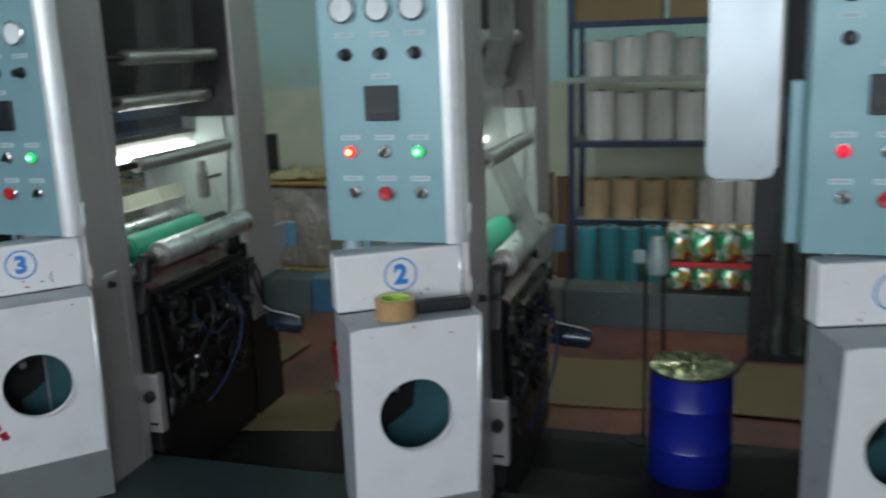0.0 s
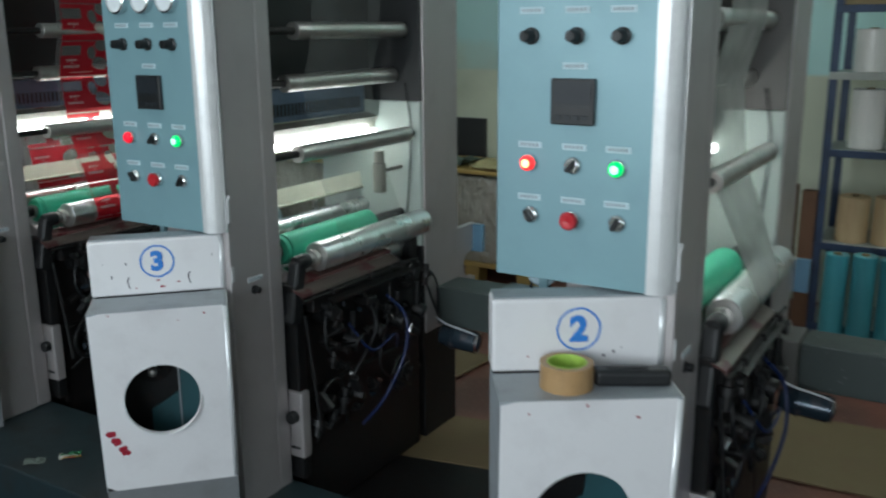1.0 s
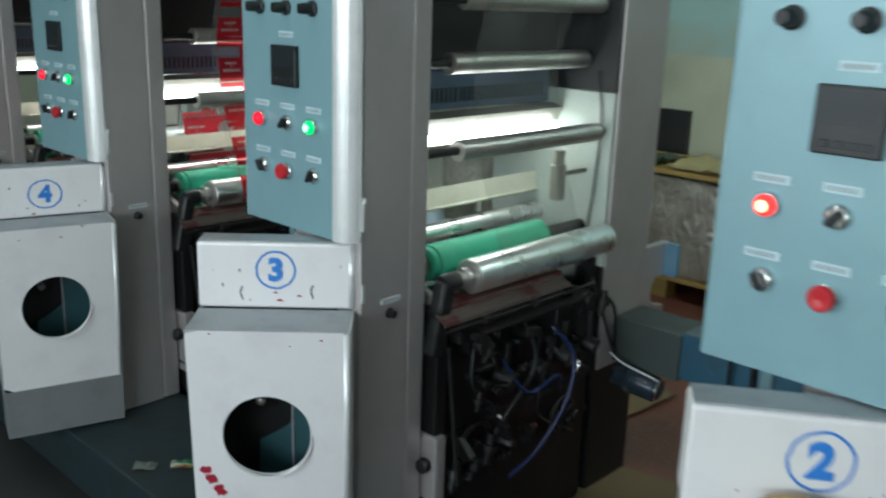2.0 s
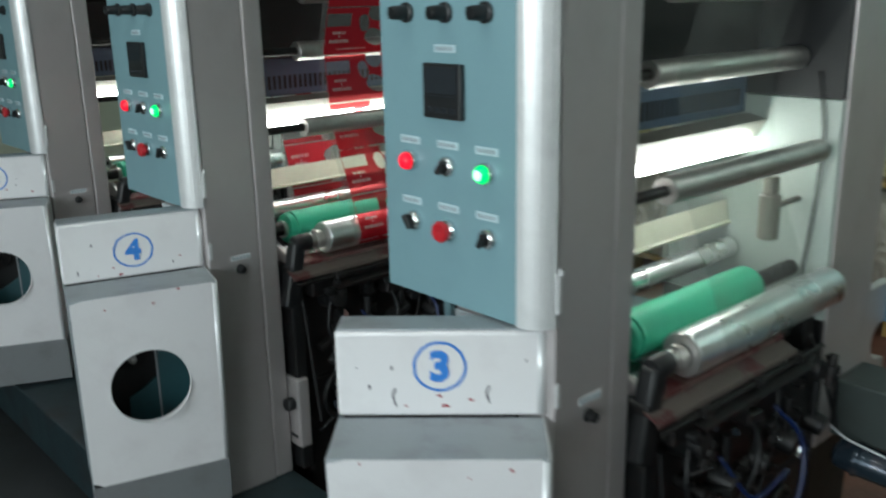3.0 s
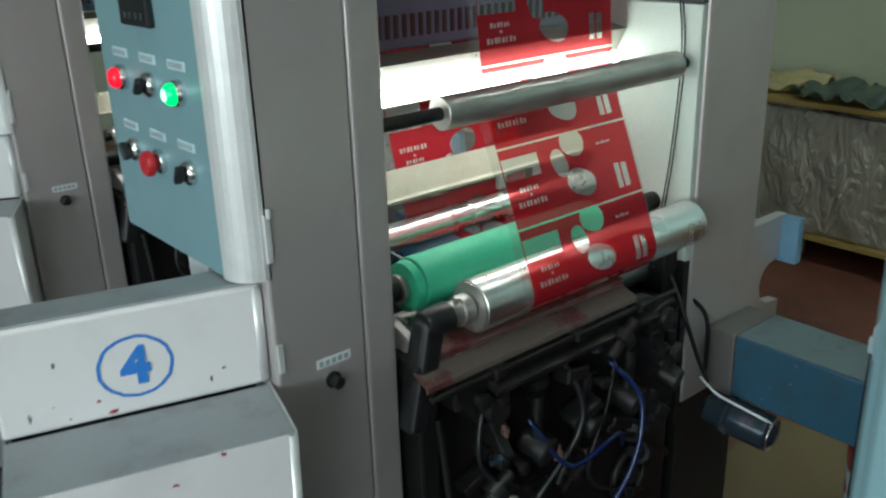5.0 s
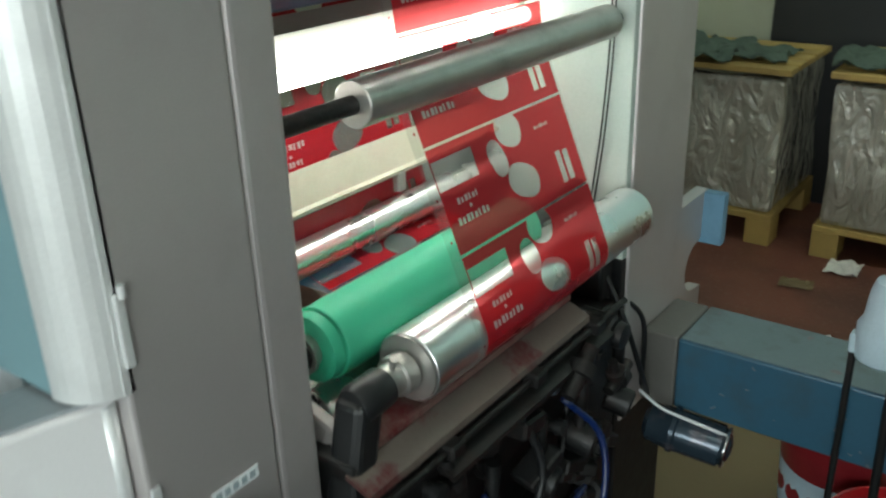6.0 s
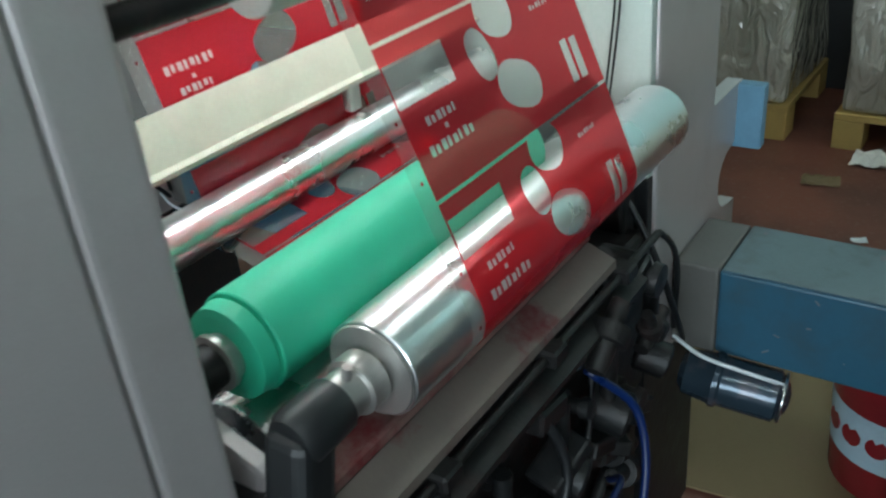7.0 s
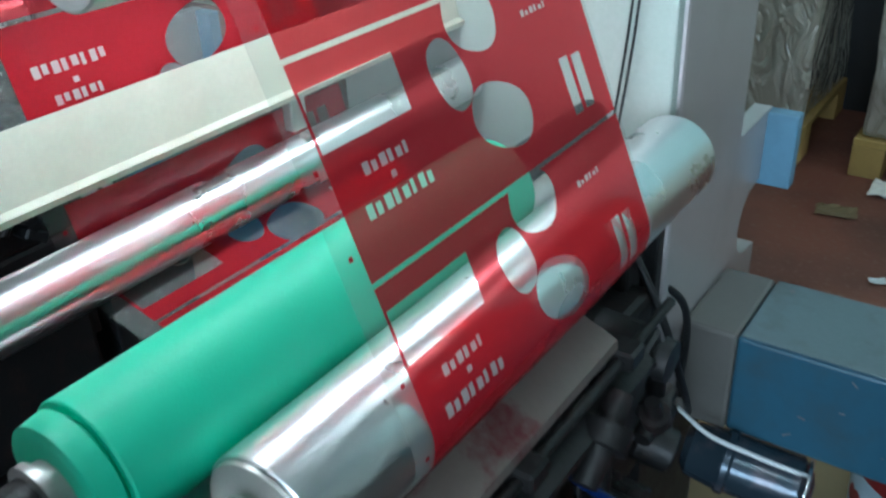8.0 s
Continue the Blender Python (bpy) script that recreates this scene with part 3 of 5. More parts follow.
def door(unit, n, angle):
    """The swung-out white front cover: number plate above, ledge, sloping lower panel with a round opening."""
    bm = bmesh.new()
    box(bm, 0.0, DW, -0.07, 0.0, 0.888, 1.043, 0.007, 3)
    d = part("door", bm, WHITE, unit, "white painted hinged cover standing open")
    d.location = (-0.017, 2.336 - UY, 0)
    d.rotation_euler = (0, 0, radians(180 + angle))

    def sheet(z):
        return 0.148 - (0.888 - z) * 0.048 / 0.528

    bm = bmesh.new()
    prism(bm, [(-0.069, 1.0435), (-0.003, 1.0435), (-0.004, 1.0465), (-0.068, 1.0465)], 0.004, DW - 0.004, "x")
    part("top_edge", bm, LEDGE, d)
    bm = bmesh.new()
    box(bm, 0.002, DW - 0.002, 0.001, 0.147, 0.880, 0.887, 0.003)
    part("ledge", bm, LEDGE, d, "grey painted ledge with ink smears")
    # lower panel: a sheet with a round hole
    bm = bmesh.new()
    N = 64
    x0, x1, z0, z1, zc = 0.006, DW - 0.002, 0.362, 0.886, DH
    for off in (0.0, -0.004):
        outer, inner = [], []
        for i in range(N):
            t = 2 * math.pi * i / N
            c, s = math.cos(t), math.sin(t)
            k = min(((x1 if c > 0 else x0) - HOLE_X) / c if abs(c) > 1e-6 else 9, ((z1 if s > 0 else z0) - zc) / s if abs(s) > 1e-6 else 9)
            outer.append(bm.verts.new((HOLE_X + c * k, sheet(zc + s * k) + off, zc + s * k)))
            inner.append(bm.verts.new((HOLE_X + c * HOLE_R, sheet(zc + s * HOLE_R) + off, zc + s * HOLE_R)))
        for i in range(N):
            j = (i + 1) % N
            bm.faces.new((outer[i], outer[j], inner[j], inner[i]))
        if off == 0.0:
            front = (outer, inner)
        else:
            for a, c in ((front[0], outer), (front[1], inner)):
                for i in range(N):
                    j = (i + 1) % N
                    bm.faces.new((a[i], a[j], c[j], c[i]))
    # the four corners of the sheet
    lower = part("lower_panel", bm, WHITE, d, "white sheet panel with a round opening")
    bm = bmesh.new()
    torus(bm, (HOLE_X, sheet(zc) - 0.001, zc), (0, 1, 0.09), HOLE_R, 0.0028, 48, 8)
    part("hole_rim", bm, TRIM, d)
    bm = bmesh.new()
    prism(bm, [(-0.045, 0.36), (sheet(0.36), 0.36), (0.1475, 0.886), (-0.045, 0.886)], DW - 0.0035, DW - 0.0005, "x")
    part("side_sheet", bm, LEDGE, d)
    bm = bmesh.new()
    n_arc = 6
    lo = [(0.0055 - 0.006 * math.sin(t * math.pi / 2 / n_arc), sheet(0.362) - 0.007 + 0.007 * math.cos(t * math.pi / 2 / n_arc)) for t in range(n_arc + 1)] + [(-0.0005, -0.045), (0.004, -0.045), (0.0055, sheet(0.362) - 0.004)]
    dz = 0.147 - sheet(0.362)
    a = [bm.verts.new((p[0], p[1], 0.362)) for p in lo]
    c = [bm.verts.new((p[0], p[1] + (dz if p[1] > 0 else 0), 0.886)) for p in lo]
    for i in range(len(a)):
        j = (i + 1) % len(a)
        bm.faces.new((a[i], a[j], c[j], c[i]))
    bm.faces.new(a)
    bm.faces.new(list(reversed(c)))
    part("hinge_side_sheet", bm, TRIM, d)
    bm = bmesh.new()
    prism(bm, [(-0.04, 0.20), (0.088, 0.20), (sheet(0.36) - 0.001, 0.361), (-0.04, 0.361)], 0.002, DW - 0.002, "x")
    part("skirt", bm, SKIRT, d, "dark grey painted skirt")
    # added backing keeps the round opening dark and hides the floor behind
    bm = bmesh.new()
    box(bm, 0.012, DW - 0.006, -0.055, -0.050, 0.365, 0.878)
    part("back_plate", bm, CASTIRON, d, "black back plate added behind the round opening")
    bm = bmesh.new()
    prism(bm, [(0.012, 0.37), (0.235, 0.37), (0.228, 0.535), (0.185, 0.560), (0.150, 0.585), (0.137, 0.70), (0.012, 0.70)], -0.041, -0.036, "y")
    part("inner_plate", bm, TEAL, d, "teal inner plate")
    bm = bmesh.new()
    lathe(bm, (0.215, -0.049, 0.668), (0.215, 0.03, 0.668), [(0, 0.045), (0.03, 0.045), (0.035, 0.02), (0.06, 0.02), (0.062, 0.012)], 28)
    part("hub", bm, DARKSTEEL, d)
    bm = bmesh.new()
    lathe(bm, (0.215, 0.012, 0.668), (0.215, 0.05, 0.668), [(0, 0.011), (0.016, 0.011), (0.020, 0.007), (0.021, 0.002)], 20)
    part("hub_nut", bm, STEEL, d, "bright steel nut")
    bm = bmesh.new()
    tube(bm, [(0.0075, sheet(0.366) - 0.006, 0.366), (0.0075, sheet(0.62) - 0.006, 0.62), (0.0075, 0.141, 0.883)], 0.0085, 14)
    part("edge_strip", bm, TRIM, d, "bright rounded edge strip")
    bm = bmesh.new()
    tube(bm, [(0.007, -0.006, 0.893), (0.007, -0.006, 1.038)], 0.0085, 14)
    part("edge_strip", bm, TRIM, d, "bright rounded edge strip")
    # the painted ring and numeral
    bm = bmesh.new()
    N, R = 56, 0.0435
    NZ, WIDE = {2: 0.978, 3: 0.980, 4: 0.958}.get(n, 0.970), 1.10 if n == 4 else 1.0
    ang = random.Random(n)
    wob = [ang.uniform(-0.0008, 0.0008) for _ in range(N)]
    ra = [[bm.verts.new((0.178 + (r * WIDE + wob[i]) * math.cos(2 * math.pi * i / N), 0.0008, NZ + (r * 1.0 + wob[i]) * math.sin(2 * math.pi * i / N))) for i in range(N)] for r in (R - 0.0022 - 0.0005 * (n % 2), R + 0.0022)]
    for i in range(N):
        j = (i + 1) % N
        bm.faces.new((ra[0][i], ra[0][j], ra[1][j], ra[1][i]))
    part("painted_ring", bm, INKBLUE, d)
    bm = text_bm(str(n), 0.072)
    bmesh.ops.transform(bm, matrix=Matrix.Translation((0.178, 0.001, NZ - 0.002)) @ Matrix.Rotation(math.pi, 4, "Z") @ Matrix.Rotation(math.pi / 2, 4, "X"), verts=bm.verts[:])
    part("painted_numeral", bm, INKBLUE, d, "blue hand-painted number")
    if n > 2:
        bm = bmesh.new()
        box(bm, 0.146, 0.151, -0.035, -0.031, 0.40, 0.70)
        part("plate_edge", bm, LEDGE, d, "thin bent edge of the inner plate")
    # ink marks and dirt on the plate
    bm = bmesh.new()
    rr = random.Random(40 + n)
    for k in range(5):
        x, z = rr.uniform(0.02, 0.33), rr.uniform(0.90, 1.03)
        if abs(x - 0.178) < 0.05:
            continue
        w, h = rr.uniform(0.001, 0.004), rr.uniform(0.001, 0.008)
        v = [bm.verts.new((x + w * math.cos(t) * rr.uniform(0.6, 1.2), 0.0006, z + h * math.sin(t) * rr.uniform(0.6, 1.2))) for t in [k2 * math.pi / 4 for k2 in range(8)]]
        bm.faces.new(v)
    if n == 3:
        for x, z in ((0.258, 0.92), (0.098, 0.925)):
            tube(bm, curve_pts([(x - 0.004, 0.0005, z + 0.02), (x + 0.001, 0.0005, z + 0.006), (x - 0.004, 0.0005, z - 0.012)], 8), 0.0018, 6)
    tagged(part("ink_marks", bm, INKDARK, d), kind="stuff")
    bm = bmesh.new()
    for k in range(7):
        x, z = rr.uniform(0.02, 0.33), rr.uniform(0.845, 0.884) if k % 2 else rr.uniform(0.89, 0.93)
        o = sheet(z) + 0.0006 if z < 0.887 else 0.0006
        w = rr.uniform(0.002, 0.007)
        v = [bm.verts.new((x + w * math.cos(t) * rr.uniform(0.4, 1.3), o, z + 0.6 * w * math.sin(t) * rr.uniform(0.4, 1.3))) for t in [k2 * math.pi / 4 for k2 in range(8)]]
        bm.faces.new(v)
    if n == 3:
        for k in range(5):
            x, z = 0.326 - k * 0.008, 0.535 - k * 0.015 + rr.uniform(-0.006, 0.006)
            v = [bm.verts.new((x + 0.014 * math.cos(t) * rr.uniform(0.5, 1.2), sheet(z) + 0.0016, z + 0.012 * math.sin(t) * rr.uniform(0.5, 1.2))) for t in [k2 * math.pi / 4 for k2 in range(8)]]
            bm.faces.new(v)
    tagged(part("ink_smears", bm, INKRED, d), kind="stuff")
    return d


# centres of the rolls in the unit's own x and z, and radii
GUIDE = (0.012, 0.902, 0.046)
GREEN = (-0.094, 0.921, 0.0485)
GRAVURE = (-0.108, 0.801, 0.060)
REAR = (-0.260, 0.942, 0.026)
IDLE = (-0.035, 1.222, 0.027)
UPPER = (-0.110, 1.430, 0.027)
TOP = (-0.065, 1.588, 0.027)


def roll(unit, name, spec, y0, y1, material, label, shaft=True, s0=2.556, s1=3.325, sr=0.012):
    x, z, r = spec
    bm = bmesh.new()
    d = y1 - y0
    lathe(bm, (x, y0, z), (x, y1, z), [(0, r * 0.62), (0.0003, r - 0.0012), (0.0015, r), (d - 0.0015, r), (d - 0.0003, r - 0.0012), (d, r * 0.62)], 56)
    ob = upart(name, bm, material, unit, label)
    if shaft:
        for a, c in ((s0, y0), (y1, s1)):
            bm = bmesh.new()
            cyl(bm, (x, a, z), (x, c, z), sr, 20)
            upart("shaft", bm, DARKSTEEL, ob)
    return ob


slot_mesh = {}


def clutter(u):
    """The oily gear under the rolls: cocks, pulleys, brackets, pipe stubs and rods."""
    rr = random.Random(77)
    for k in range(9):
        y, z = rr.uniform(2.66, 3.26), rr.uniform(0.50, 0.76)
        bm = bmesh.new()
        r = rr.uniform(0.014, 0.034)
        x = rr.uniform(0.008, 0.05)
        lathe(bm, (0.0, y, z), (x + 0.04, y + rr.uniform(-0.01, 0.01), z + rr.uniform(-0.01, 0.01)), [(0, r), (x, r), (x + 0.002, r * 0.6), (x + 0.02, r * 0.55), (x + 0.022, r * 0.8), (x + 0.034, r * 0.75), (x + 0.036, 0.004)], 20)
        upart("cock", bm, CASTIRON if k % 3 else DARKSTEEL, u)
    for k in range(7):
        y, z, s = rr.uniform(2.64, 3.24), rr.uniform(0.50, 0.78), rr.uniform(0.015, 0.035)
        bm = bmesh.new()
        box(bm, 0.004, 0.012 + s * 1.6, y - s, y + s, z - s * 0.5, z + s * 0.5, 0.004, 1, Matrix.Translation((0, y, z)) @ Matrix.Rotation(rr.uniform(-0.6, 0.6), 4, "X") @ Matrix.Translation((0, -y, -z)))
        upart("clamp_block", bm, CASTIRON if k % 3 else DARKSTEEL, u)
    for k in range(3):
        y = rr.uniform(2.68, 3.2)
        bm = bmesh.new()
        tube(bm, curve_pts([(0.03, y, 0.78), (0.07 + rr.uniform(-0.02, 0.03), y + rr.uniform(-0.05, 0.05), 0.62), (0.05, y + rr.uniform(-0.12, 0.12), 0.45), (0.02, y + rr.uniform(-0.15, 0.15), 0.30)], 16), rr.uniform(0.004, 0.007), 8)
        upart("rubber_hose", bm, BLACK, u)
    for y, z, r in ((2.74, 0.40, 0.075), (3.14, 0.37, 0.06)):
        bm = bmesh.new()
        torus(bm, (0.02, y, z), (1, 0.1, 0), r, 0.009, 32, 8)
        cyl(bm, (0.0, y, z), (0.035, y, z), r * 0.35, 20, 0.003)
        for a in range(3):
            t = a * 2.094 + 0.4
            cyl(bm, (0.02, y, z), (0.02, y + r * math.cos(t), z + r * math.sin(t)), 0.006, 8)
        upart("handwheel", bm, CASTIRON, u, "dirty spoked handwheel")
    bm = bmesh.new()
    prism(bm, [(0.05, 0.775), (0.075, 0.765), (0.075, 0.757), (0.05, 0.765)], 2.70, 3.14, "y")
    upart("lower_bar", bm, DARKSTEEL, u)
    bm = bmesh.new()
    cyl(bm, (0.062, 2.57, 0.795), (0.062, 3.20, 0.795), 0.0055, 12)
    upart("adjusting_rod", bm, DARKSTEEL, u)
    for y in (2.70, 2.90, 3.08):
        bm = bmesh.new()
        box(bm, 0.03, 0.075, y, y + 0.03, 0.786, 0.806, 0.003, 1)
        upart("rod_bracket", bm, DARKSTEEL, u)


def fittings(u, n):
    """Small grimy couplings, nuts and clips scattered over the gear, a few of them bright."""
    rr = random.Random(200 + n)
    kinds = (DARKSTEEL, CASTIRON, DARKSTEEL, CASTIRON, BLACK, DARKSTEEL, STEEL, MOTORBLUE, CASTIRON, CHROME, DARKSTEEL, MOTORBLUE, TRAY)
    for k in range(30):
        x, y, z = rr.uniform(0.01, 0.075), rr.uniform(2.62, 3.24), rr.uniform(0.34, 0.76)
        m = Matrix.Translation((x, y, z)) @ Matrix.Rotation(rr.uniform(0, 3), 4, "X") @ Matrix.Rotation(rr.uniform(-1, 1), 4, "Z")
        material = kinds[k % len(kinds)]
        a = rr.uniform(0.010, 0.021) * (0.5 if material in (STEEL, CHROME, TRAY, MOTORBLUE) else 1.2)
        bm = bmesh.new()
        if k % 3 == 0:
            box(bm, -a, a, -a * 1.6, a * 1.6, -a * 0.5, a * 0.5, a * 0.2, 2, m)
            name = "clip"
        else:
            lathe(bm, (0, 0, -a * 1.8), (0, 0, a * 1.8), [(0, a * 0.5), (a * 1.2, a * 0.55), (a * 1.25, a), (a * 2.1, a), (a * 2.15, a * 0.6), (a * 3.6, a * 0.5)], 14)
            bmesh.ops.transform(bm, matrix=m, verts=bm.verts[:])
            name = "coupling"
        upart(name, bm, material, u)


def printing_unit(n):
    xu, dy, dz, angle = UNITS[n]
    u = thing("printing_unit", (xu, UY + dy, dz), "grey gravure printing unit with rollers between two columns, cover number %d" % n, "printing machine", "units of the press")
    # front column in two leaves with a joint
    bm = bmesh.new()
    box(bm, -0.24, 0.0, 2.34, 2.4935, 0.19, 2.35, 0.004)
    col = upart("front_column", bm, COLUMN, u, "grey painted steel column")
    bm = bmesh.new()
    box(bm, -0.24, -0.0015, 2.4955, 2.555, 0.19, 2.35, 0.008, 3)
    upart("column_edge", bm, COLUMN, col)
    bm = bmesh.new()
    box(bm, 0.0, 0.004, 2.3415, 2.351, 1.075, 1.145, 0.0015)
    cyl(bm, (0.003, 2.3495, 1.140), (0.003, 2.3495, 1.152), 0.004, 12)
    upart("hinge", bm, TRIM, col, "small bright hinge")
    bm = bmesh.new()
    box(bm, 0.0, 0.004, 2.3415, 2.352, 0.905, 0.95, 0.0015)
    upart("hinge", bm, TRIM, col)
    bm = bmesh.new()
    lathe(bm, (0, 2.431, 0.863), (0.02, 2.431, 0.863), [(0, 0.013), (0.004, 0.013), (0.005, 0.009), (0.018, 0.010), (0.020, 0.007)], 24)
    upart("button", bm, BLACK, col, "small black push button")
    bm = bmesh.new()
    box(bm, 0.0, 0.0012, 2.405, 2.465, 0.888, 0.902)
    lab = upart("label_plate", bm, PAPER, col)
    bm = bmesh.new()
    for k in range(5):
        box(bm, 0.0012, 0.0018, 2.409 + k * 0.011, 2.416 + k * 0.011, 0.891, 0.899)
    upart("label_print", bm, MARK, col)
    bm = bmesh.new()
    box(bm, -0.03, 0.045, 2.50 + 0.06, 2.60, 0.28, 0.50, 0.006)
    sb = upart("switch_box", bm, COLUMN, u, "grey switch box with a black knob")
    bm = bmesh.new()
    cyl(bm, (0.014, 2.56, 0.42), (0.014, 2.535, 0.42), 0.02, 24, 0.003)
    upart("knob", bm, BLACK, sb)
    bm = bmesh.new()
    box(bm, -0.005, 0.03, 2.557, 2.56, 0.31, 0.318)
    upart("slot", bm, BLACK, sb)
    # rear column with the inner plate
    bm = bmesh.new()
    box(bm, -0.24, 0.0, 3.347, 3.59, 0.45, 2.35, 0.006)
    rc = upart("rear_column", bm, COLUMN, u, "grey painted steel column")
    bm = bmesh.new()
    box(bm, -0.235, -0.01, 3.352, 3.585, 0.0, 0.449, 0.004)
    upart("column_foot", bm, CASTIRON, rc, "near-black foot of the column")
    # side plate in three pieces, the lower one near-black
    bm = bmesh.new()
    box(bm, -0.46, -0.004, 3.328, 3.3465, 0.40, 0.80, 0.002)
    upart("lower_side_plate", bm, CASTIRON, u, "near-black lower side plate")
    # upper piece is near-black on units 3 to 5, grey on 1 and 2
    bm = bmesh.new()
    box(bm, -0.46, -0.004, 3.328, 3.3465, 1.337, 2.30, 0.002)
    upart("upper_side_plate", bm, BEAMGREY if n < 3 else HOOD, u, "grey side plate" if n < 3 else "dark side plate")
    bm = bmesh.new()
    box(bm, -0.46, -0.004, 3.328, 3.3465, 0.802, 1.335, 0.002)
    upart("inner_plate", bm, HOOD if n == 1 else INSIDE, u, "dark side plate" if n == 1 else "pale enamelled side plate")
    bm = bmesh.new()
    pts = [(3.59, 0.815), (3.735, 0.815), (3.735, 0.715), (3.70, 0.705)]
    pts += [(3.705 - 0.055 * math.sin(t * math.pi / 8) - 0.01, 0.65 + 0.055 * math.cos(t * math.pi / 8)) for t in range(9)]
    pts += [(3.735, 0.59), (3.735, 0.52), (3.59, 0.52)]
    prism(bm, pts, -0.03, -0.004, "x")
    br = upart("bracket_plate", bm, COLUMN, u, "grey plate with a rounded notch")
    bm = bmesh.new()
    box(bm, -0.034, 0.040, 3.715, 3.742, 0.698, 0.812, 0.003)
    upart("blue_tab", bm, TAB, br)
    bm = bmesh.new()
    box(bm, 0.0015, 0.24 if n == 3 else 0.073, 3.425, 3.588, 0.468, 0.622, 0.005)
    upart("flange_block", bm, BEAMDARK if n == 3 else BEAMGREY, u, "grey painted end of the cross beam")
    # dark hood with blue louvred duct and the lamp under it
    bm = bmesh.new()
    box(bm, -0.42, -0.22, 2.575, 3.325, 1.405, 2.30, 0.006)
    hood = upart("drying_hood", bm, HOOD, u, "dark sheet-metal drying hood")
    bm = bmesh.new()
    box(bm, -0.42, -0.245, 2.575, 3.325, 1.292, 1.404, 0.004)
    duct = upart("air_duct", bm, DUCT, u, "blue louvred air duct")
    for k in range(38):
        y = 2.60 + k * 0.0185
        if slot_mesh.get("me") is None:
            bm = bmesh.new()
            box(bm, -0.2455, -0.2425, -0.004, 0.004, 1.312, 1.352)
            slot_mesh["me"] = mesh_from("louvre_slot", bm, BLACK)
        s = new("louvre_slot", slot_mesh["me"])
        s.parent, s.location = duct, (0, y - UY, 0)
    bm = bmesh.new()
    prism(bm, [(-0.235, 1.290), (-0.185, 1.278), (-0.230, 1.196), (-0.236, 1.198), (-0.196, 1.272), (-0.235, 1.284)], 2.575, 3.325, "y")
    lampref = upart("lamp_reflector", bm, REFLECT, u, "white lamp reflector")
    bm = bmesh.new()
    cyl(bm, (-0.193, 2.60, 1.222), (-0.193, 3.30, 1.222), 0.013, 20)
    upart("fluorescent_tube", bm, TUBE, lampref, "lit fluorescent tube")
    # rolls
    roll(u, "guide_roll", GUIDE, 2.70, 3.306, CHROME2, "bright chrome guide roll", s0=2.64, sr=0.016)
    g = roll(u, "rubber_roll", GREEN, 2.660, 3.115, RUBBER, "green rubber-covered impression roll", sr=0.02)
    bm = bmesh.new()
    lathe(bm, (GREEN[0], 2.640, GREEN[1]), (GREEN[0], 2.661, GREEN[1]), [(0, 0.036), (0.001, 0.0435), (0.0165, 0.0455), (0.019, 0.0415), (0.021, 0.0405)], 56)
    upart("end_ring", bm, RUBBER, g)
    bm = bmesh.new()
    lathe(bm, (GREEN[0], 2.613, GREEN[1]), (GREEN[0], 2.641, GREEN[1]), [(0, 0.016), (0.002, 0.019), (0.012, 0.019), (0.013, 0.026), (0.019, 0.026), (0.020, 0.022), (0.028, 0.022)], 32)
    upart("bearing", bm, STEEL, g, "worn steel bearing")
    roll(u, "gravure_cylinder", GRAVURE, 2.64, 3.32, CHROME2, "chrome gravure cylinder")
    roll(u, "rear_guide_roll", REAR, 2.66, 3.32, CHROME2, "thin chrome roll")
    roll(u, "idler_roll", IDLE, 2.685, 3.292, STEEL, "satin steel idler roll", sr=0.011)
    roll(u, "idler_roll", UPPER, 2.725, 3.312, STEEL, "satin steel idler roll")
    roll(u, "idler_roll", TOP, 2.725, 3.312, STEEL, "satin steel idler roll")
    bm = bmesh.new()
    lathe(bm, (GUIDE[0], 2.6965, GUIDE[1]), (GUIDE[0], 2.7000, GUIDE[1]), [(0, 0.028), (0.0005, 0.0425), (0.003, 0.0435)], 48)
    upart("end_plate", bm, STEEL, u, "satin steel end plate of the guide roll")
    # collar, arm and bracket at the guide roll's near end
    bm = bmesh.new()
    lathe(bm, (GUIDE[0], 2.645, GUIDE[1]), (GUIDE[0], 2.70, GUIDE[1]), [(0, 0.019), (0.002, 0.021), (0.026, 0.021), (0.027, 0.026), (0.046, 0.026), (0.047, 0.020), (0.055, 0.020)], 32)
    cyl(bm, (GUIDE[0] + 0.006, 2.662, GUIDE[1] + 0.018), (GUIDE[0] + 0.01, 2.662, GUIDE[1] + 0.032), 0.0045, 12)
    upart("shaft_collar", bm, STEEL, u, "steel shaft collar with a grub screw")
    bm = bmesh.new()
    lathe(bm, (GUIDE[0], 2.652, GUIDE[1]), (GUIDE[0] - 0.001, 2.598, GUIDE[1] - 0.003), [(0, 0.019), (0.0005, 0.0235), (0.003, 0.025), (0.046, 0.0255), (0.053, 0.022), (0.054, 0.010)], 36)
    lean = Matrix.Translation((GUIDE[0] - 0.002, 2.612, GUIDE[1])) @ Matrix.Rotation(radians(-13), 4, "X")
    box(bm, -0.0225, 0.0225, -0.022, 0.022, -0.19, 0.004, 0.011, 3, lean)
    upart("black_arm", bm, BLACK, u, "black painted bearing arm with a rounded end")
    bm = bmesh.new()
    box(bm, -0.105, -0.015, 2.590, 2.600, 0.800, 0.884, 0.012, 3, Matrix.Translation((-0.06, 2.6, 0.86)) @ Matrix.Rotation(0.35, 4, "Y") @ Matrix.Translation((0.06, -2.6, -0.86)))
    upart("bearing_plate", bm, COLUMN, u, "pale grey bearing plate")
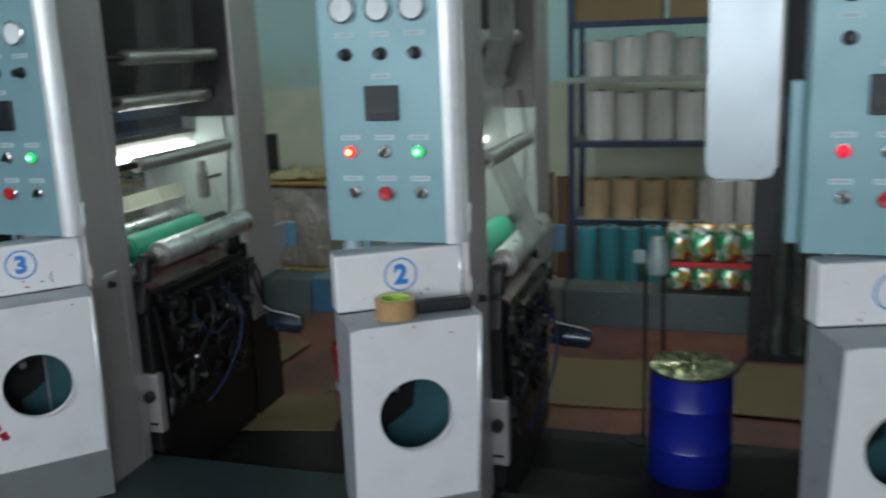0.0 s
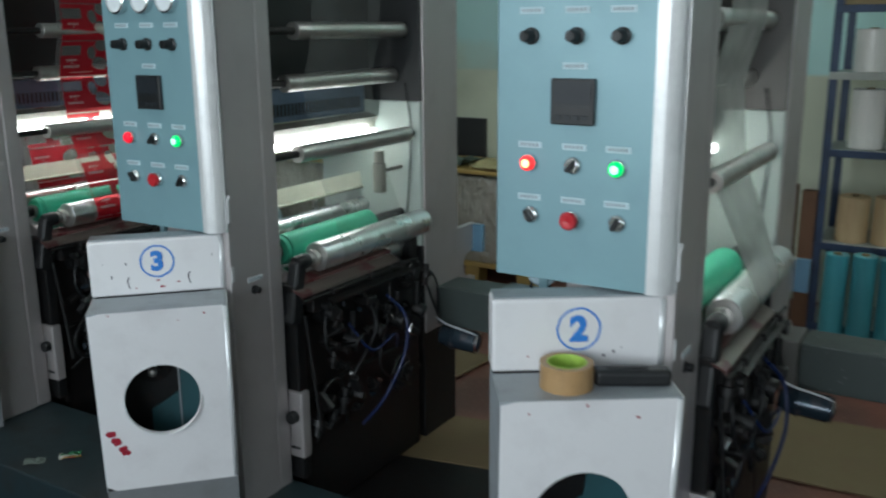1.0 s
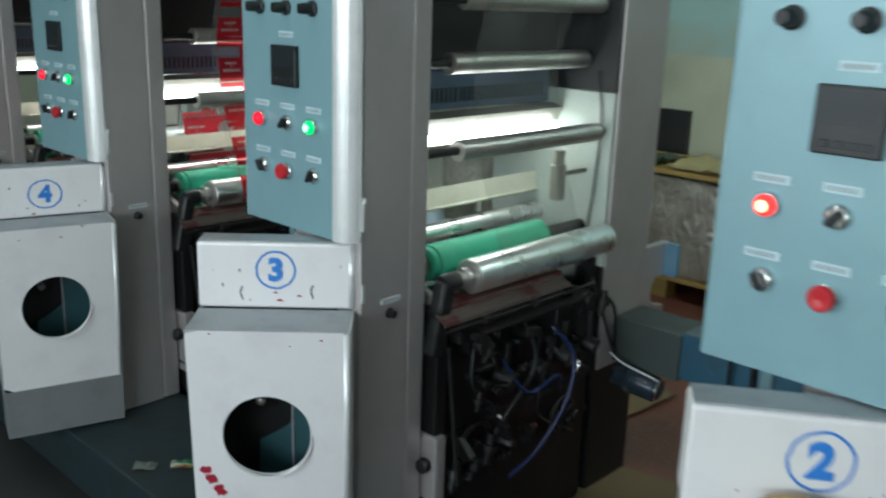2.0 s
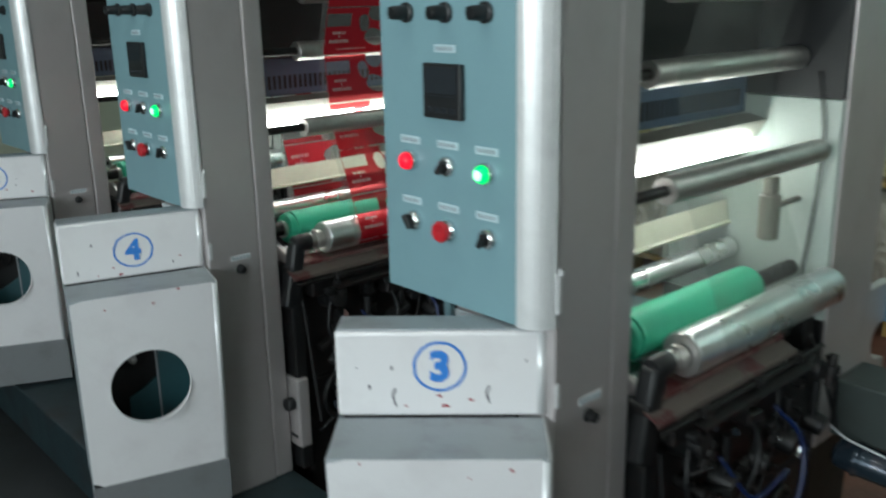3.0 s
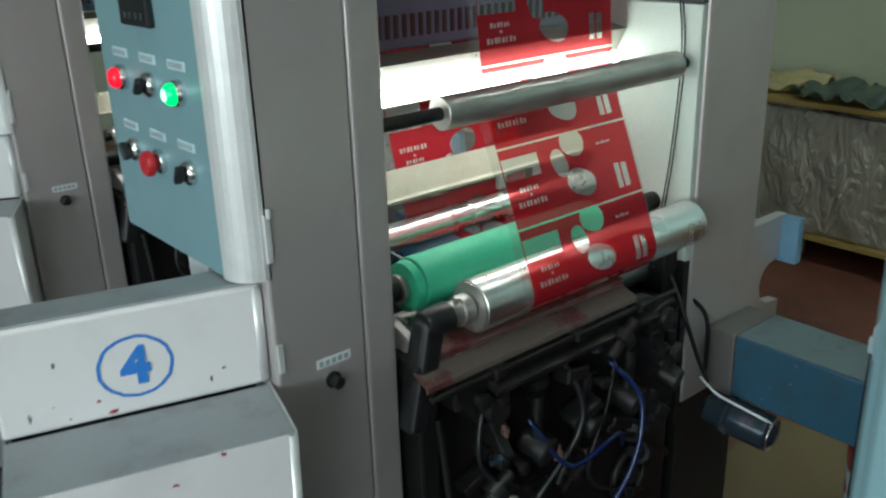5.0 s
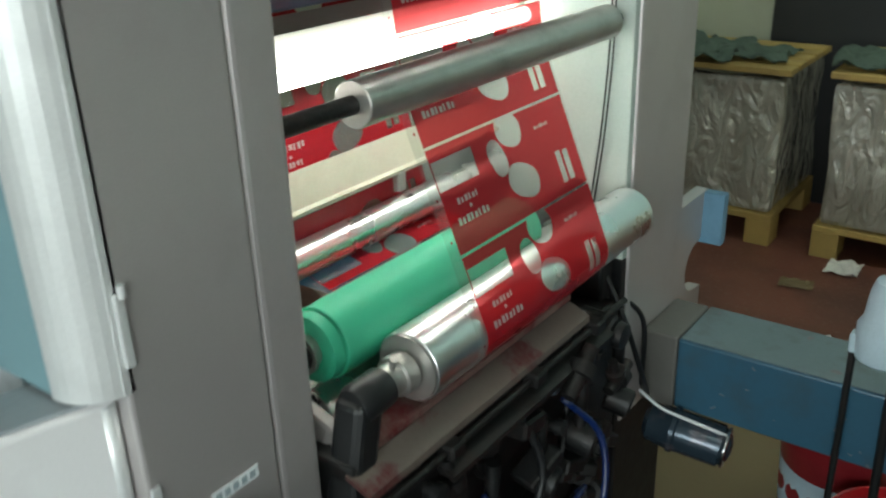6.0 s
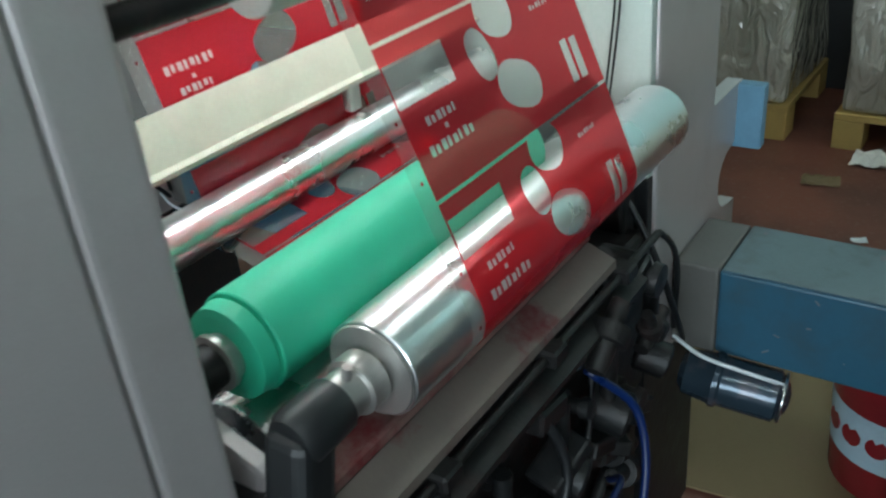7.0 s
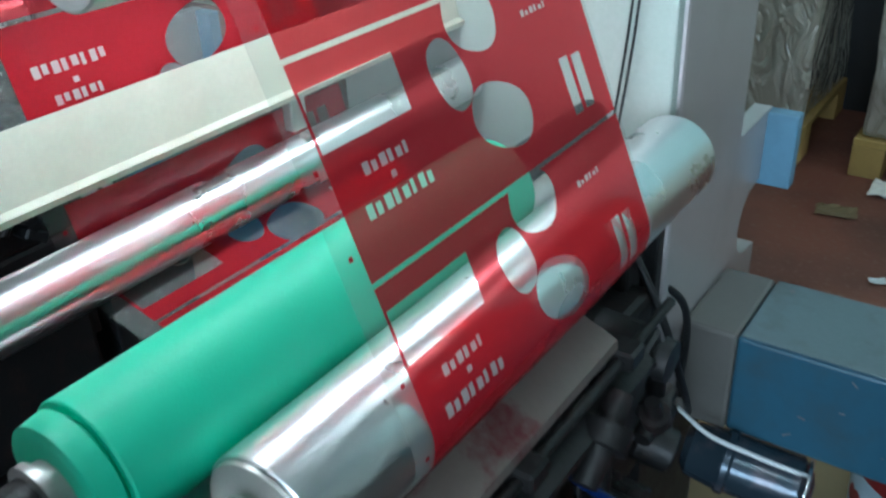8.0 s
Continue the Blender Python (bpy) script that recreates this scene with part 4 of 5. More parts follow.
    bm = bmesh.new()
    prism(bm, [(-0.286, 1.063), (-0.280, 1.065), (-0.270, 1.012), (-0.262, 1.009), (-0.264, 1.003), (-0.280, 1.007)], 2.60, 3.326, "y")
    blade = upart("blade_bar", bm, CREAM, u, "cream enamelled doctor blade bar")
    bm = bmesh.new()
    box(bm, -0.276, -0.262, 3.03, 3.05, 0.972, 1.006, 0.003)
    cyl(bm, (-0.262, 3.04, 0.962), (-0.248, 3.04, 0.962), 0.009, 16)
    upart("blade_clamp", bm, STEEL, blade)
    bm = bmesh.new()
    prism(bm, [(-0.020, 0.852), (0.018, 0.838), (0.018, 0.833), (-0.020, 0.847)], 2.63, 3.09, "y")
    prism(bm, [(0.016, 0.8335), (0.0215, 0.8315), (0.0215, 0.841), (0.016, 0.843)], 2.62, 3.09, "y")
    tray = upart("ink_tray", bm, TRAY, u, "ink-stained steel tray edge")
    bm = bmesh.new()
    prism(bm, [(0.022, 0.831), (0.057, 0.816), (0.058, 0.806), (0.054, 0.805), (0.053, 0.812), (0.022, 0.826)], 2.567, 3.085, "y")
    upart("tray_lip", bm, LIP, tray, "worn beige metal lip with red ink smears")
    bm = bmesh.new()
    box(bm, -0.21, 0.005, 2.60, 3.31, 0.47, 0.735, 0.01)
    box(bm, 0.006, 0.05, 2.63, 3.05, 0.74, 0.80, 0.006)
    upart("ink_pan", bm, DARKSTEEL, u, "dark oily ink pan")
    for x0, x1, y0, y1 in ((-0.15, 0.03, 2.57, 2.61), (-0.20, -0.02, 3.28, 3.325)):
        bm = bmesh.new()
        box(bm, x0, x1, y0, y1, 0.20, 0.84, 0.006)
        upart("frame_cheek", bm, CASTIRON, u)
    # pump, valves, hoses and gear at the far end below the rolls
    bm = bmesh.new()
    lathe(bm, (0.03, 3.40, 0.44), (0.24, 3.43, 0.415), [(0, 0.024), (0.01, 0.037), (0.05, 0.042), (0.054, 0.046), (0.062, 0.046), (0.066, 0.042), (0.15, 0.042), (0.154, 0.036), (0.166, 0.024), (0.17, 0.01)], 36)
    pump = upart("pump_motor", bm, MOTORBLUE, u, "glossy dark blue pump motor")
    bm = bmesh.new()
    torus(bm, (0.186, 3.4225, 0.4215), (1, 0.14, -0.12), 0.0385, 0.0032, 32, 8)
    upart("motor_rim", bm, CHROME, pump)
    # thin pale tube drawn as the highlight along the motor
    bm = bmesh.new()
    tube(bm, curve_pts([(0.02, 3.385, 0.512), (0.07, 3.372, 0.497), (0.12, 3.380, 0.484), (0.175, 3.398, 0.466), (0.192, 3.43, 0.440)], 26), 0.0032, 8)
    upart("motor_highlight", bm, PAPER, pump, "thin pale line along the motor in place of its highlight")
    for k in range(4):
        y = 2.82 + k * 0.13
        bm = bmesh.new()
        cyl(bm, (0.02 + 0.012 * (k % 2), y, 0.60), (0.075, y + 0.012, 0.585), 0.030 - 0.004 * (k % 2), 20, 0.004)
        cyl(bm, (0.05, y, 0.615), (0.05, y + 0.004, 0.70), 0.011, 14)
        upart("valve", bm, CASTIRON, u, "dirty cast valve")
    clutter(u)
    fittings(u, n)
    # dark box added as backing, so no bright floor shows between the gear
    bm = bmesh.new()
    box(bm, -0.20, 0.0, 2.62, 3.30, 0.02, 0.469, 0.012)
    upart("dark_backing", bm, DARKSTEEL, u, "black backing box added under the ink pan")
    for ctrl, r in ((((0.05, 3.02, 0.70), (0.10, 3.06, 0.62), (0.12, 3.02, 0.50), (0.09, 2.94, 0.36), (0.05, 2.86, 0.28)), 0.0055), (((0.05, 2.80, 0.66), (0.10, 2.86, 0.56), (0.11, 2.98, 0.58), (0.06, 3.06, 0.50)), 0.0045)):
        bm = bmesh.new()
        tube(bm, curve_pts(ctrl, 24), r, 10)
        upart("hose", bm, HOSE, u, "blue plastic hose")
    for ctrl in (((-0.045, 3.31, 0.84), (-0.02, 3.335, 0.74), (0.012, 3.40, 0.655), (0.006, 3.425, 0.50)), ((-0.04, 3.31, 0.80), (0.02, 3.30, 0.70), (0.04, 3.34, 0.58), (0.03, 3.40, 0.50))):
        bm = bmesh.new()
        tube(bm, curve_pts(ctrl, 20), 0.005, 8)
        upart("cable", bm, BLACK, u)
    for x, lo in ((-0.055, 0.60), (-0.048, 0.62)):
        bm = bmesh.new()
        tube(bm, curve_pts([(x - 0.01, 3.322, 1.40), (x + 0.012, 3.322, 1.25), (x + 0.004, 3.32, 1.05), (x - 0.012, 3.318, 0.90)], 20), 0.0016, 6)
        upart("cable", bm, BLACK, u)
    # cross rods low down
    bm = bmesh.new()
    cyl(bm, (-0.02, 2.58, 0.33), (-0.02, 3.32, 0.33), 0.014, 16)
    cyl(bm, (0.04, 2.60, 0.74), (0.07, 2.62, 0.36), 0.006, 12)
    upart("tie_rod", bm, CASTIRON, u)
    if n == 3:
        bm = bmesh.new()
        lathe(bm, (-0.09, 3.19, 1.02), (-0.09, 3.19, 1.17), [(0, 0.018), (0.004, 0.024), (0.105, 0.024), (0.108, 0.018), (0.15, 0.018)], 24)
        cyl(bm, (-0.09, 3.19, 1.095), (-0.09, 3.327, 1.095), 0.007, 12)
        upart("sensor_head", bm, REFLECT, u, "white cylindrical sensor head")
    control_panel(u, n)
    door(u, n, angle)
    return u


for n in UNITS:
    printing_unit(n)


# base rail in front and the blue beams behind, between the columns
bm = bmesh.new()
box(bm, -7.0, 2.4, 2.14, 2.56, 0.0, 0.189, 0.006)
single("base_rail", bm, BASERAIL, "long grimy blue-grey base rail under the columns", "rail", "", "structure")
xs = sorted(v[0] for v in UNITS.values())
for k, xa in enumerate(xs):
    xb = xs[k + 1] - 0.245 if k + 1 < len(xs) else 2.4
    x_end = xa + (0.2405 if xa == UNITS[3][0] else 0.0735)
    bm = bmesh.new()
    box(bm, x_end, xb, 3.427, 3.588, 0.470, 0.620, 0.005)
    rr = random.Random(90 + k)
    beam = single("cross_beam", bm, BEAM if k < 3 else BEAMDARK, "blue painted steel box beam behind the units" if k < 3 else "dark green-grey steel box beam behind the units", "beam", "beams of the press")
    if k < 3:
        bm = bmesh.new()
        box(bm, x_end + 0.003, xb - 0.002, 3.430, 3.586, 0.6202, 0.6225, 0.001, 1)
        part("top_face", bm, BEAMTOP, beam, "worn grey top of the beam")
    bm = bmesh.new()
    for i in range(26):
        x, z, w = rr.uniform(x_end + 0.01, xb - 0.05), rr.uniform(0.475, 0.605), rr.uniform(0.001, 0.004)
        a = rr.uniform(-0.9, 0.9)
        box(bm, -w * rr.uniform(0.5, 3), w, 3.4262, 3.4272, -0.0012, 0.0012, 0, 2, Matrix.Translation((x, 0, z)) @ Matrix.Rotation(a, 4, "Y"))
    for i in range(18):
        x, y, w = rr.uniform(x_end + 0.01, xb - 0.05), rr.uniform(3.44, 3.57), rr.uniform(0.003, 0.012)
        v = [bm.verts.new((x + w * math.cos(q) * rr.uniform(0.4, 1.3), y + w * math.sin(q) * rr.uniform(0.4, 1.3), 0.6229 if k < 3 else 0.6207)) for q in [j * math.pi / 4 for j in range(8)]]
        bm.faces.new(v)
    tagged(part("scratches", bm, INKDARK, beam), kind="stuff")


# black sheet added to give the floor its shade under the rolls
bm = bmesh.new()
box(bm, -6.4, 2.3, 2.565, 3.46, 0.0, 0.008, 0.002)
single("floor_shade_sheet", bm, DARKSTEEL, "long black sheet on the floor standing in for shade under the rolls", "tray", "", "structure")


# ---- the web ----
def web_path():
    """The sheet's way through a unit in x and z, from the upper idler down round the guide roll and on to the rear roll."""
    pts = [(TOP[0] + TOP[2] + 0.001, 2.25), (TOP[0] + TOP[2] + 0.001, TOP[1]), (UPPER[0] + UPPER[2] + 0.001, UPPER[1]), (IDLE[0] - IDLE[2] - 0.0008, IDLE[1] + 0.004), (IDLE[0] - IDLE[2] + 0.001, IDLE[1] - 0.010)]
    gx, gz, r = GUIDE[0], GUIDE[1], GUIDE[2] + 0.0012
    for k in range(0, 15):
        t = radians(18 - k * 11)
        pts.append((gx + r * math.cos(t), gz + r * math.sin(t)))
    pts.append((GREEN[0] + 0.004, GREEN[1] - GREEN[2] - 0.0012))
    rx, rz, r = REAR[0], REAR[1], REAR[2] + 0.001
    for k in range(8):
        t = radians(-75 - k * 16)
        pts.append((rx + r * math.cos(t), rz + r * math.sin(t)))
    pts += [(-0.345, 1.16), (-0.43, 1.40)]
    return pts


def film_web(n, material, label, y0=2.783, y1=3.142, gather=0.0):
    xu, dy, dz, _ = UNITS[n]
    path = web_path()
    # lay the printed repeat so that one line falls at the idler's mark
    dist = [0.0]
    for a, c in zip(path, path[1:]):
        dist.append(dist[-1] + math.hypot(c[0] - a[0], c[1] - a[1]))
    mark = dist[4] + 0.0755
    bm = bmesh.new()
    layer = bm.loops.layers.uv.new("sheet")
    rows = []
    for (x, z), d in zip(path, dist):
        row = []
        s = min(1.0, max(0.0, (d - dist[3]) / 0.30))
        pull = gather * s * s * (3 - 2 * s)
        for i in range(9):
            y = y0 + 1.3 * pull + (y1 - y0 - 2.0 * pull) * i / 8
            row.append((bm.verts.new((x + 0.0012 * math.sin(9 * y + 7 * z), y - UY, z)), (y - 2.7995, d - mark + 2.8)))
        rows.append(row)
    for a, c in zip(rows, rows[1:]):
        for i in range(8):
            quad = (a[i], a[i + 1], c[i + 1], c[i])
            f = bm.faces.new([q[0] for q in quad])
            f.smooth = True
            for loop, q in zip(f.loops, quad):
                loop[layer].uv = q[1]
    me = bpy.data.meshes.new("film_web")
    bm.to_mesh(me)
    bm.free()
    me.materials.append(material)
    ob = new("film_web", me)
    ob.location = (xu, UY + dy, dz)
    return tagged(ob, label, "film", "webs in the press")


for n in (4, 5):
    film_web(n, FILMRED, "red printed packaging film with clear windows, threaded round the rolls")
for n in (1, 2, 3):
    film_web(n, FILMMILKY if n == 2 else FILMCLEAR, "clear unprinted packaging film, gathered towards the guide roll" if n == 2 else "clear unprinted packaging film, threaded round the rolls", gather=0.045 if n == 2 else 0.0)


# ---- things on and round the press ----
def tape_roll(place):
    t = thing("tape_roll", place, "roll of tan packing tape lying flat on the ledge", "tape")
    bm = bmesh.new()
    lathe(bm, (0, 0, 0), (0, 0, 0.05), [(0, 0.040), (0.0, 0.053), (0.05, 0.053), (0.05, 0.040), (0.0, 0.040)], 48)
    part("tape_body", bm, TAPE, t)
    bm = bmesh.new()
    lathe(bm, (0, 0, 0.002), (0, 0, 0.051), [(0, 0.036), (0, 0.0395), (0.049, 0.0395), (0.049, 0.036), (0, 0.036)], 48)
    part("core", bm, TAPELABEL, t, "green and yellow printed core")


def on_ledge(n, along, out, z):
    xu, dy, dz, a = UNITS[n]
    a = radians(a)
    return (xu - 0.017 - along * math.cos(a) + out * math.sin(a), 2.336 + dy - along * math.sin(a) - out * math.cos(a), z + dz)


tape_roll(on_ledge(2, 0.215, 0.075, 0.8875))
bm = bmesh.new()
box(bm, -0.075, 0.075, -0.021, 0.021, 0.0, 0.034, 0.010, 4)
box(bm, -0.05, 0.03, -0.006, 0.006, 0.034, 0.036, 0.001, 1)
h = single("hand_tool", bm, BLACK, "black plastic hand tool lying on the ledge", "tool", "", "", on_ledge(2, 0.085, 0.075, 0.8875))
h.rotation_euler = (0, 0, radians(UNITS[2][3] - 4))


def drum(x, y):
    t = thing("paint_drum", (x, y, 0), "dark blue steel drum with a shiny foil-covered top", "drum")
    bm = bmesh.new()
    lathe(bm, (0, 0, 0), (0, 0, 0.44), [(0, 0.142), (0.004, 0.148), (0.13, 0.148), (0.138, 0.152), (0.146, 0.148), (0.29, 0.148), (0.298, 0.152), (0.306, 0.148), (0.415, 0.148)], 56)
    part("shell", bm, DRUMBLUE, t)
    bm = bmesh.new()
    torus(bm, (0, 0, 0.418), (0, 0, 1), 0.149, 0.006, 56, 10)
    part("rim", bm, BLACK, t)
    bm = bmesh.new()
    rr = random.Random(5)
    N, K = 36, 6
    prev = None
    c = bm.verts.new((0, 0, 0.43))
    for k in range(1, K + 1):
        ring = [bm.verts.new((0.146 * k / K * math.cos(2 * math.pi * i / N), 0.146 * k / K * math.sin(2 * math.pi * i / N), 0.425 + rr.uniform(-0.008, 0.012))) for i in range(N)]
        for i in range(N):
            j = (i + 1) % N
            bm.faces.new((c, ring[i], ring[j])) if prev is None else bm.faces.new((prev[i], ring[i], ring[j], prev[j]))
        prev = ring
    part("lid", bm, DRUMLID, t, "crumpled greenish foil lid")
    bm = bmesh.new()
    tube(bm, curve_pts([(0.15, 0.0, 0.40), (0.19, 0.02, 0.46), (0.235, 0.03, 0.52)], 10), 0.006, 8)
    part("spout", bm, CASTIRON, t)


drum(-0.055, 3.19)


def stand(x, y, head, label):
    t = thing("mixer_stand", (x, y, 0), label, "stand", "ink mixers")
    bm = bmesh.new()
    cyl(bm, (-0.045, 0, 0.0), (-0.045, 0, 0.72), 0.006, 12)
    part("rod", bm, CASTIRON, t)
    bm = bmesh.new()
    cyl(bm, (0.03, 0.01, 0.05), (0.02, 0.01, 0.70), 0.008, 12)
    part("rod", bm, CASTIRON, t)
    bm = bmesh.new()
    cyl(bm, (-0.05, 0.0, 0.0), (-0.05, 0.0, 0.012), 0.06, 20, 0.003)
    part("foot", bm, CASTIRON, t)
    bm = bmesh.new()
    lathe(bm, (0, 0, 0.69), (0, 0, 0.86), [(0, 0.02), (0.015, 0.042), (0.07, 0.046), (0.085, 0.038), (0.13, 0.034), (0.15, 0.028), (0.155, 0.015)], 28)
    part("head", bm, head, t)
    bm = bmesh.new()
    if head is CUP:
        box(bm, -0.095, -0.045, -0.018, 0.018, 0.74, 0.79, 0.006)
    else:
        box(bm, -0.052, -0.030, -0.012, 0.012, 0.705, 0.74, 0.004)
    part("clamp", bm, head, t)


stand(-0.19, 3.42, CUP, "thin rod mixer stand with a worn grey head")
stand(-2.69, 3.40, BUCKETLABEL, "thin rod mixer stand with a pale blue plastic head")
stand(-1.43, 3.40, BUCKETLABEL, "thin rod mixer stand with a pale blue plastic head")


def foil_pack(x, y, z, sx, sz, k):
    bm = bmesh.new()
    bmesh.ops.create_icosphere(bm, subdivisions=4, radius=1)
    for v in bm.verts:
        p = v.co.copy()
        q = Vector([math.copysign(abs(t) ** 0.5, t) for t in p])
        s = 1 + 0.18 * noise.noise(p * 2.2 + Vector((k * 3, k, 0))) + 0.10 * noise.noise(p * 6 + Vector((k * 3, 5, 2)))
        v.co = Vector((q.x * sx * s, p.y * 0.075 * s, max(-sz, q.z * sz * s) + sz))
    for f in bm.faces:
        f.smooth = True
    single("foil_pack", bm, CANDY, "plump shiny printed foil pack, green and orange", "packaging", "foil packs on the beam", "", (x, y, z))


for k in range(4):
    foil_pack(-0.115 + k * 0.093, 3.525, 0.6215, 0.047, 0.058, k)
for k in range(4):
    foil_pack(-0.120 + k * 0.091, 3.529, 0.733, 0.048, 0.072, k + 7)
bm = bmesh.new()
box(bm, -0.155, 0.215, 3.441, 3.448, 0.722, 0.744, 0.002, 1)
single("red_strap", bm, REDCAP, "red strap across the foil packs", "strap")

# the grey cover hanging at the first unit
t = thing("cover_plate", (0.065, 2.42, 0), "pale grey sheet-metal cover with rounded lower corners", "cover")
bm = bmesh.new()
pts = [(-0.085, 2.1), (-0.085, 1.25)] + [(-0.055 - 0.03 * math.cos(a * math.pi / 12), 1.25 - 0.03 * math.sin(a * math.pi / 12)) for a in range(1, 7)] + [(0.055 + 0.03 * math.sin(a * math.pi / 12), 1.25 - 0.03 * math.cos(a * math.pi / 12)) for a in range(0, 7)] + [(0.085, 2.1)]
prism(bm, pts, 0.0, 0.025, "y")
part("sheet", bm, COVER, t)
bm = bmesh.new()
cyl(bm, (0.085, 0.012, 1.25), (0.085, 0.012, 2.1), 0.012, 16)
part("post", bm, COLUMN, t)


# ---- the rack behind ----
def rack():
    t = thing("storage_rack", (-0.05, 5.3, 0), "dark blue steel rack loaded with film rolls", "rack")
    for x in (-0.77, 0.95):
        for y in (-0.02, 0.42):
            bm = bmesh.new()
            box(bm, x, x + 0.04, y, y + 0.004, 0, 2.1)
            box(bm, x, x + 0.004, y, y + 0.04, 0, 2.1)
            part("upright", bm, RACKBLUE, t)
    for z in (0.10, 0.52, 0.985, 1.355, 1.665):
        bm = bmesh.new()
        box(bm, -0.77, 0.99, -0.015, 0.44, z - 0.006, z + 0.006)
        part("shelf_board", bm, BOARD, t)
        bm = bmesh.new()
        box(bm, -0.77, 0.99, -0.024, -0.0155, z - 0.024, z + 0.012, 0.002)
        part("front_rail", bm, RACKBLUE if z != 1.355 else BOARD, t)
    return t


rack()


def film_roll(x, y, z, r, h, material, label, group):
    bm = bmesh.new()
    lathe(bm, (0, 0, 0), (0, 0, h), [(0, 0.02), (0.0, r - 0.004), (0.004, r), (h - 0.004, r), (h, r - 0.004), (h - 0.002, 0.02)], 32)
    ob = single("film_roll", bm, material, label, "roll", group, "", (x, y, z))
    rr = random.Random(int((x * 31 + y * 17 + z * 13) * 1000))
    ob.rotation_euler = (rr.uniform(-0.02, 0.02), rr.uniform(-0.03, 0.03), rr.uniform(0, 6))
    bm = bmesh.new()
    lathe(bm, (0, 0, -0.001), (0, 0, h + 0.006), [(0, 0.012), (0, 0.019), (h + 0.007, 0.019), (h + 0.007, 0.012)], 20)
    part("core", bm, BOXTAN, ob)


for k in range(9):
    film_roll(-0.66 + k * 0.172, 5.46, 1.361, 0.081, 0.205 + 0.02 * (k % 3), ROLLWHITE, "white film roll standing on the rack", "rolls on the rack")
    film_roll(-0.65 + k * 0.172, 5.46, 0.991, 0.082, 0.29 - 0.015 * (k % 2), ROLLWHITE, "white film roll standing on the rack", "rolls on the rack")
for k in range(6):
    film_roll(-0.67 + k * 0.167, 5.42, 0.526, 0.076, 0.23 + 0.006 * (k % 2), ROLLKRAFT if k < 4 else ROLLWHITE, "brown kraft paper roll standing on the rack" if k < 4 else "white film roll standing on the rack", "rolls on the rack")
for k in range(4):
    film_roll(-0.685 + k * 0.125, 5.10, 0.0, 0.056, 0.525 + 0.01 * (k % 2), ROLLTEAL, "tall teal film roll standing on the floor", "teal rolls")
for k in range(3):
    film_roll(-0.12 + k * 0.16, 5.12, 0.0, 0.074, 0.50 + 0.3 * (k > 0), ROLLKRAFT if k == 0 else ROLLWHITE, "tall roll standing on the floor by the rack", "floor rolls")
bm = bmesh.new()
box(bm, -0.80, -0.30, 5.36, 5.66, 1.672, 1.90, 0.004)
single("cardboard_box", bm, BOXTAN, "brown cardboard box on top of the rack", "box", "boxes on the rack")
bm = bmesh.new()
box(bm, -0.26, 0.30, 5.36, 5.66, 1.672, 1.86, 0.004)
single("cardboard_box", bm, BOXTAN, "brown cardboard box on top of the rack", "box", "boxes on the rack")
for k, (x, w, h) in enumerate(((-1.02, 0.10, 0.80), (-0.91, 0.11, 0.77))):
    bm = bmesh.new()
    box(bm, x, x + w - 0.006, 5.34 + 0.03 * k, 5.40 + 0.03 * k, 0, h, 0.004)
    single("leaning_board", bm, BROWNDOOR, "brown board standing upright beside the rack", "board", "boards by the rack")


# cardboard lying on the floor
def cardboard_sheet(x, y, w, d, turn, z):
    bm = bmesh.new()
    box(bm, -w / 2, w / 2, -d / 2, d / 2, 0, 0.005, 0.0)
    bmesh.ops.subdivide_edges(bm, edges=bm.edges[:], cuts=5, use_grid_fill=True)
    for v in bm.verts:
        v.co.z += 0.006 + 0.005 * noise.noise(v.co * 3 + Vector((x, y, 0)))
    ob = single("cardboard_sheet", bm, BOXTAN, "flattened brown cardboard lying on the floor", "cardboard", "flattened boxes", "", (x, y, z))
    ob.rotation_euler = (0, 0, turn)


for x, y, w, d, turn, z in ((-0.45, 4.02, 0.62, 0.60, 0.06, 0), (0.22, 4.05, 0.55, 0.62, -0.05, 0.006), (-1.40, 4.0, 0.7, 0.6, 0.1, 0), (-2.98, 3.88, 0.60, 0.56, 0.12, 0), (-2.30, 4.02, 0.4, 0.5, -0.1, 0.006), (-1.75, 3.40, 0.42, 0.4, 0.2, 0)):
    cardboard_sheet(x, y, w, d, turn, z)


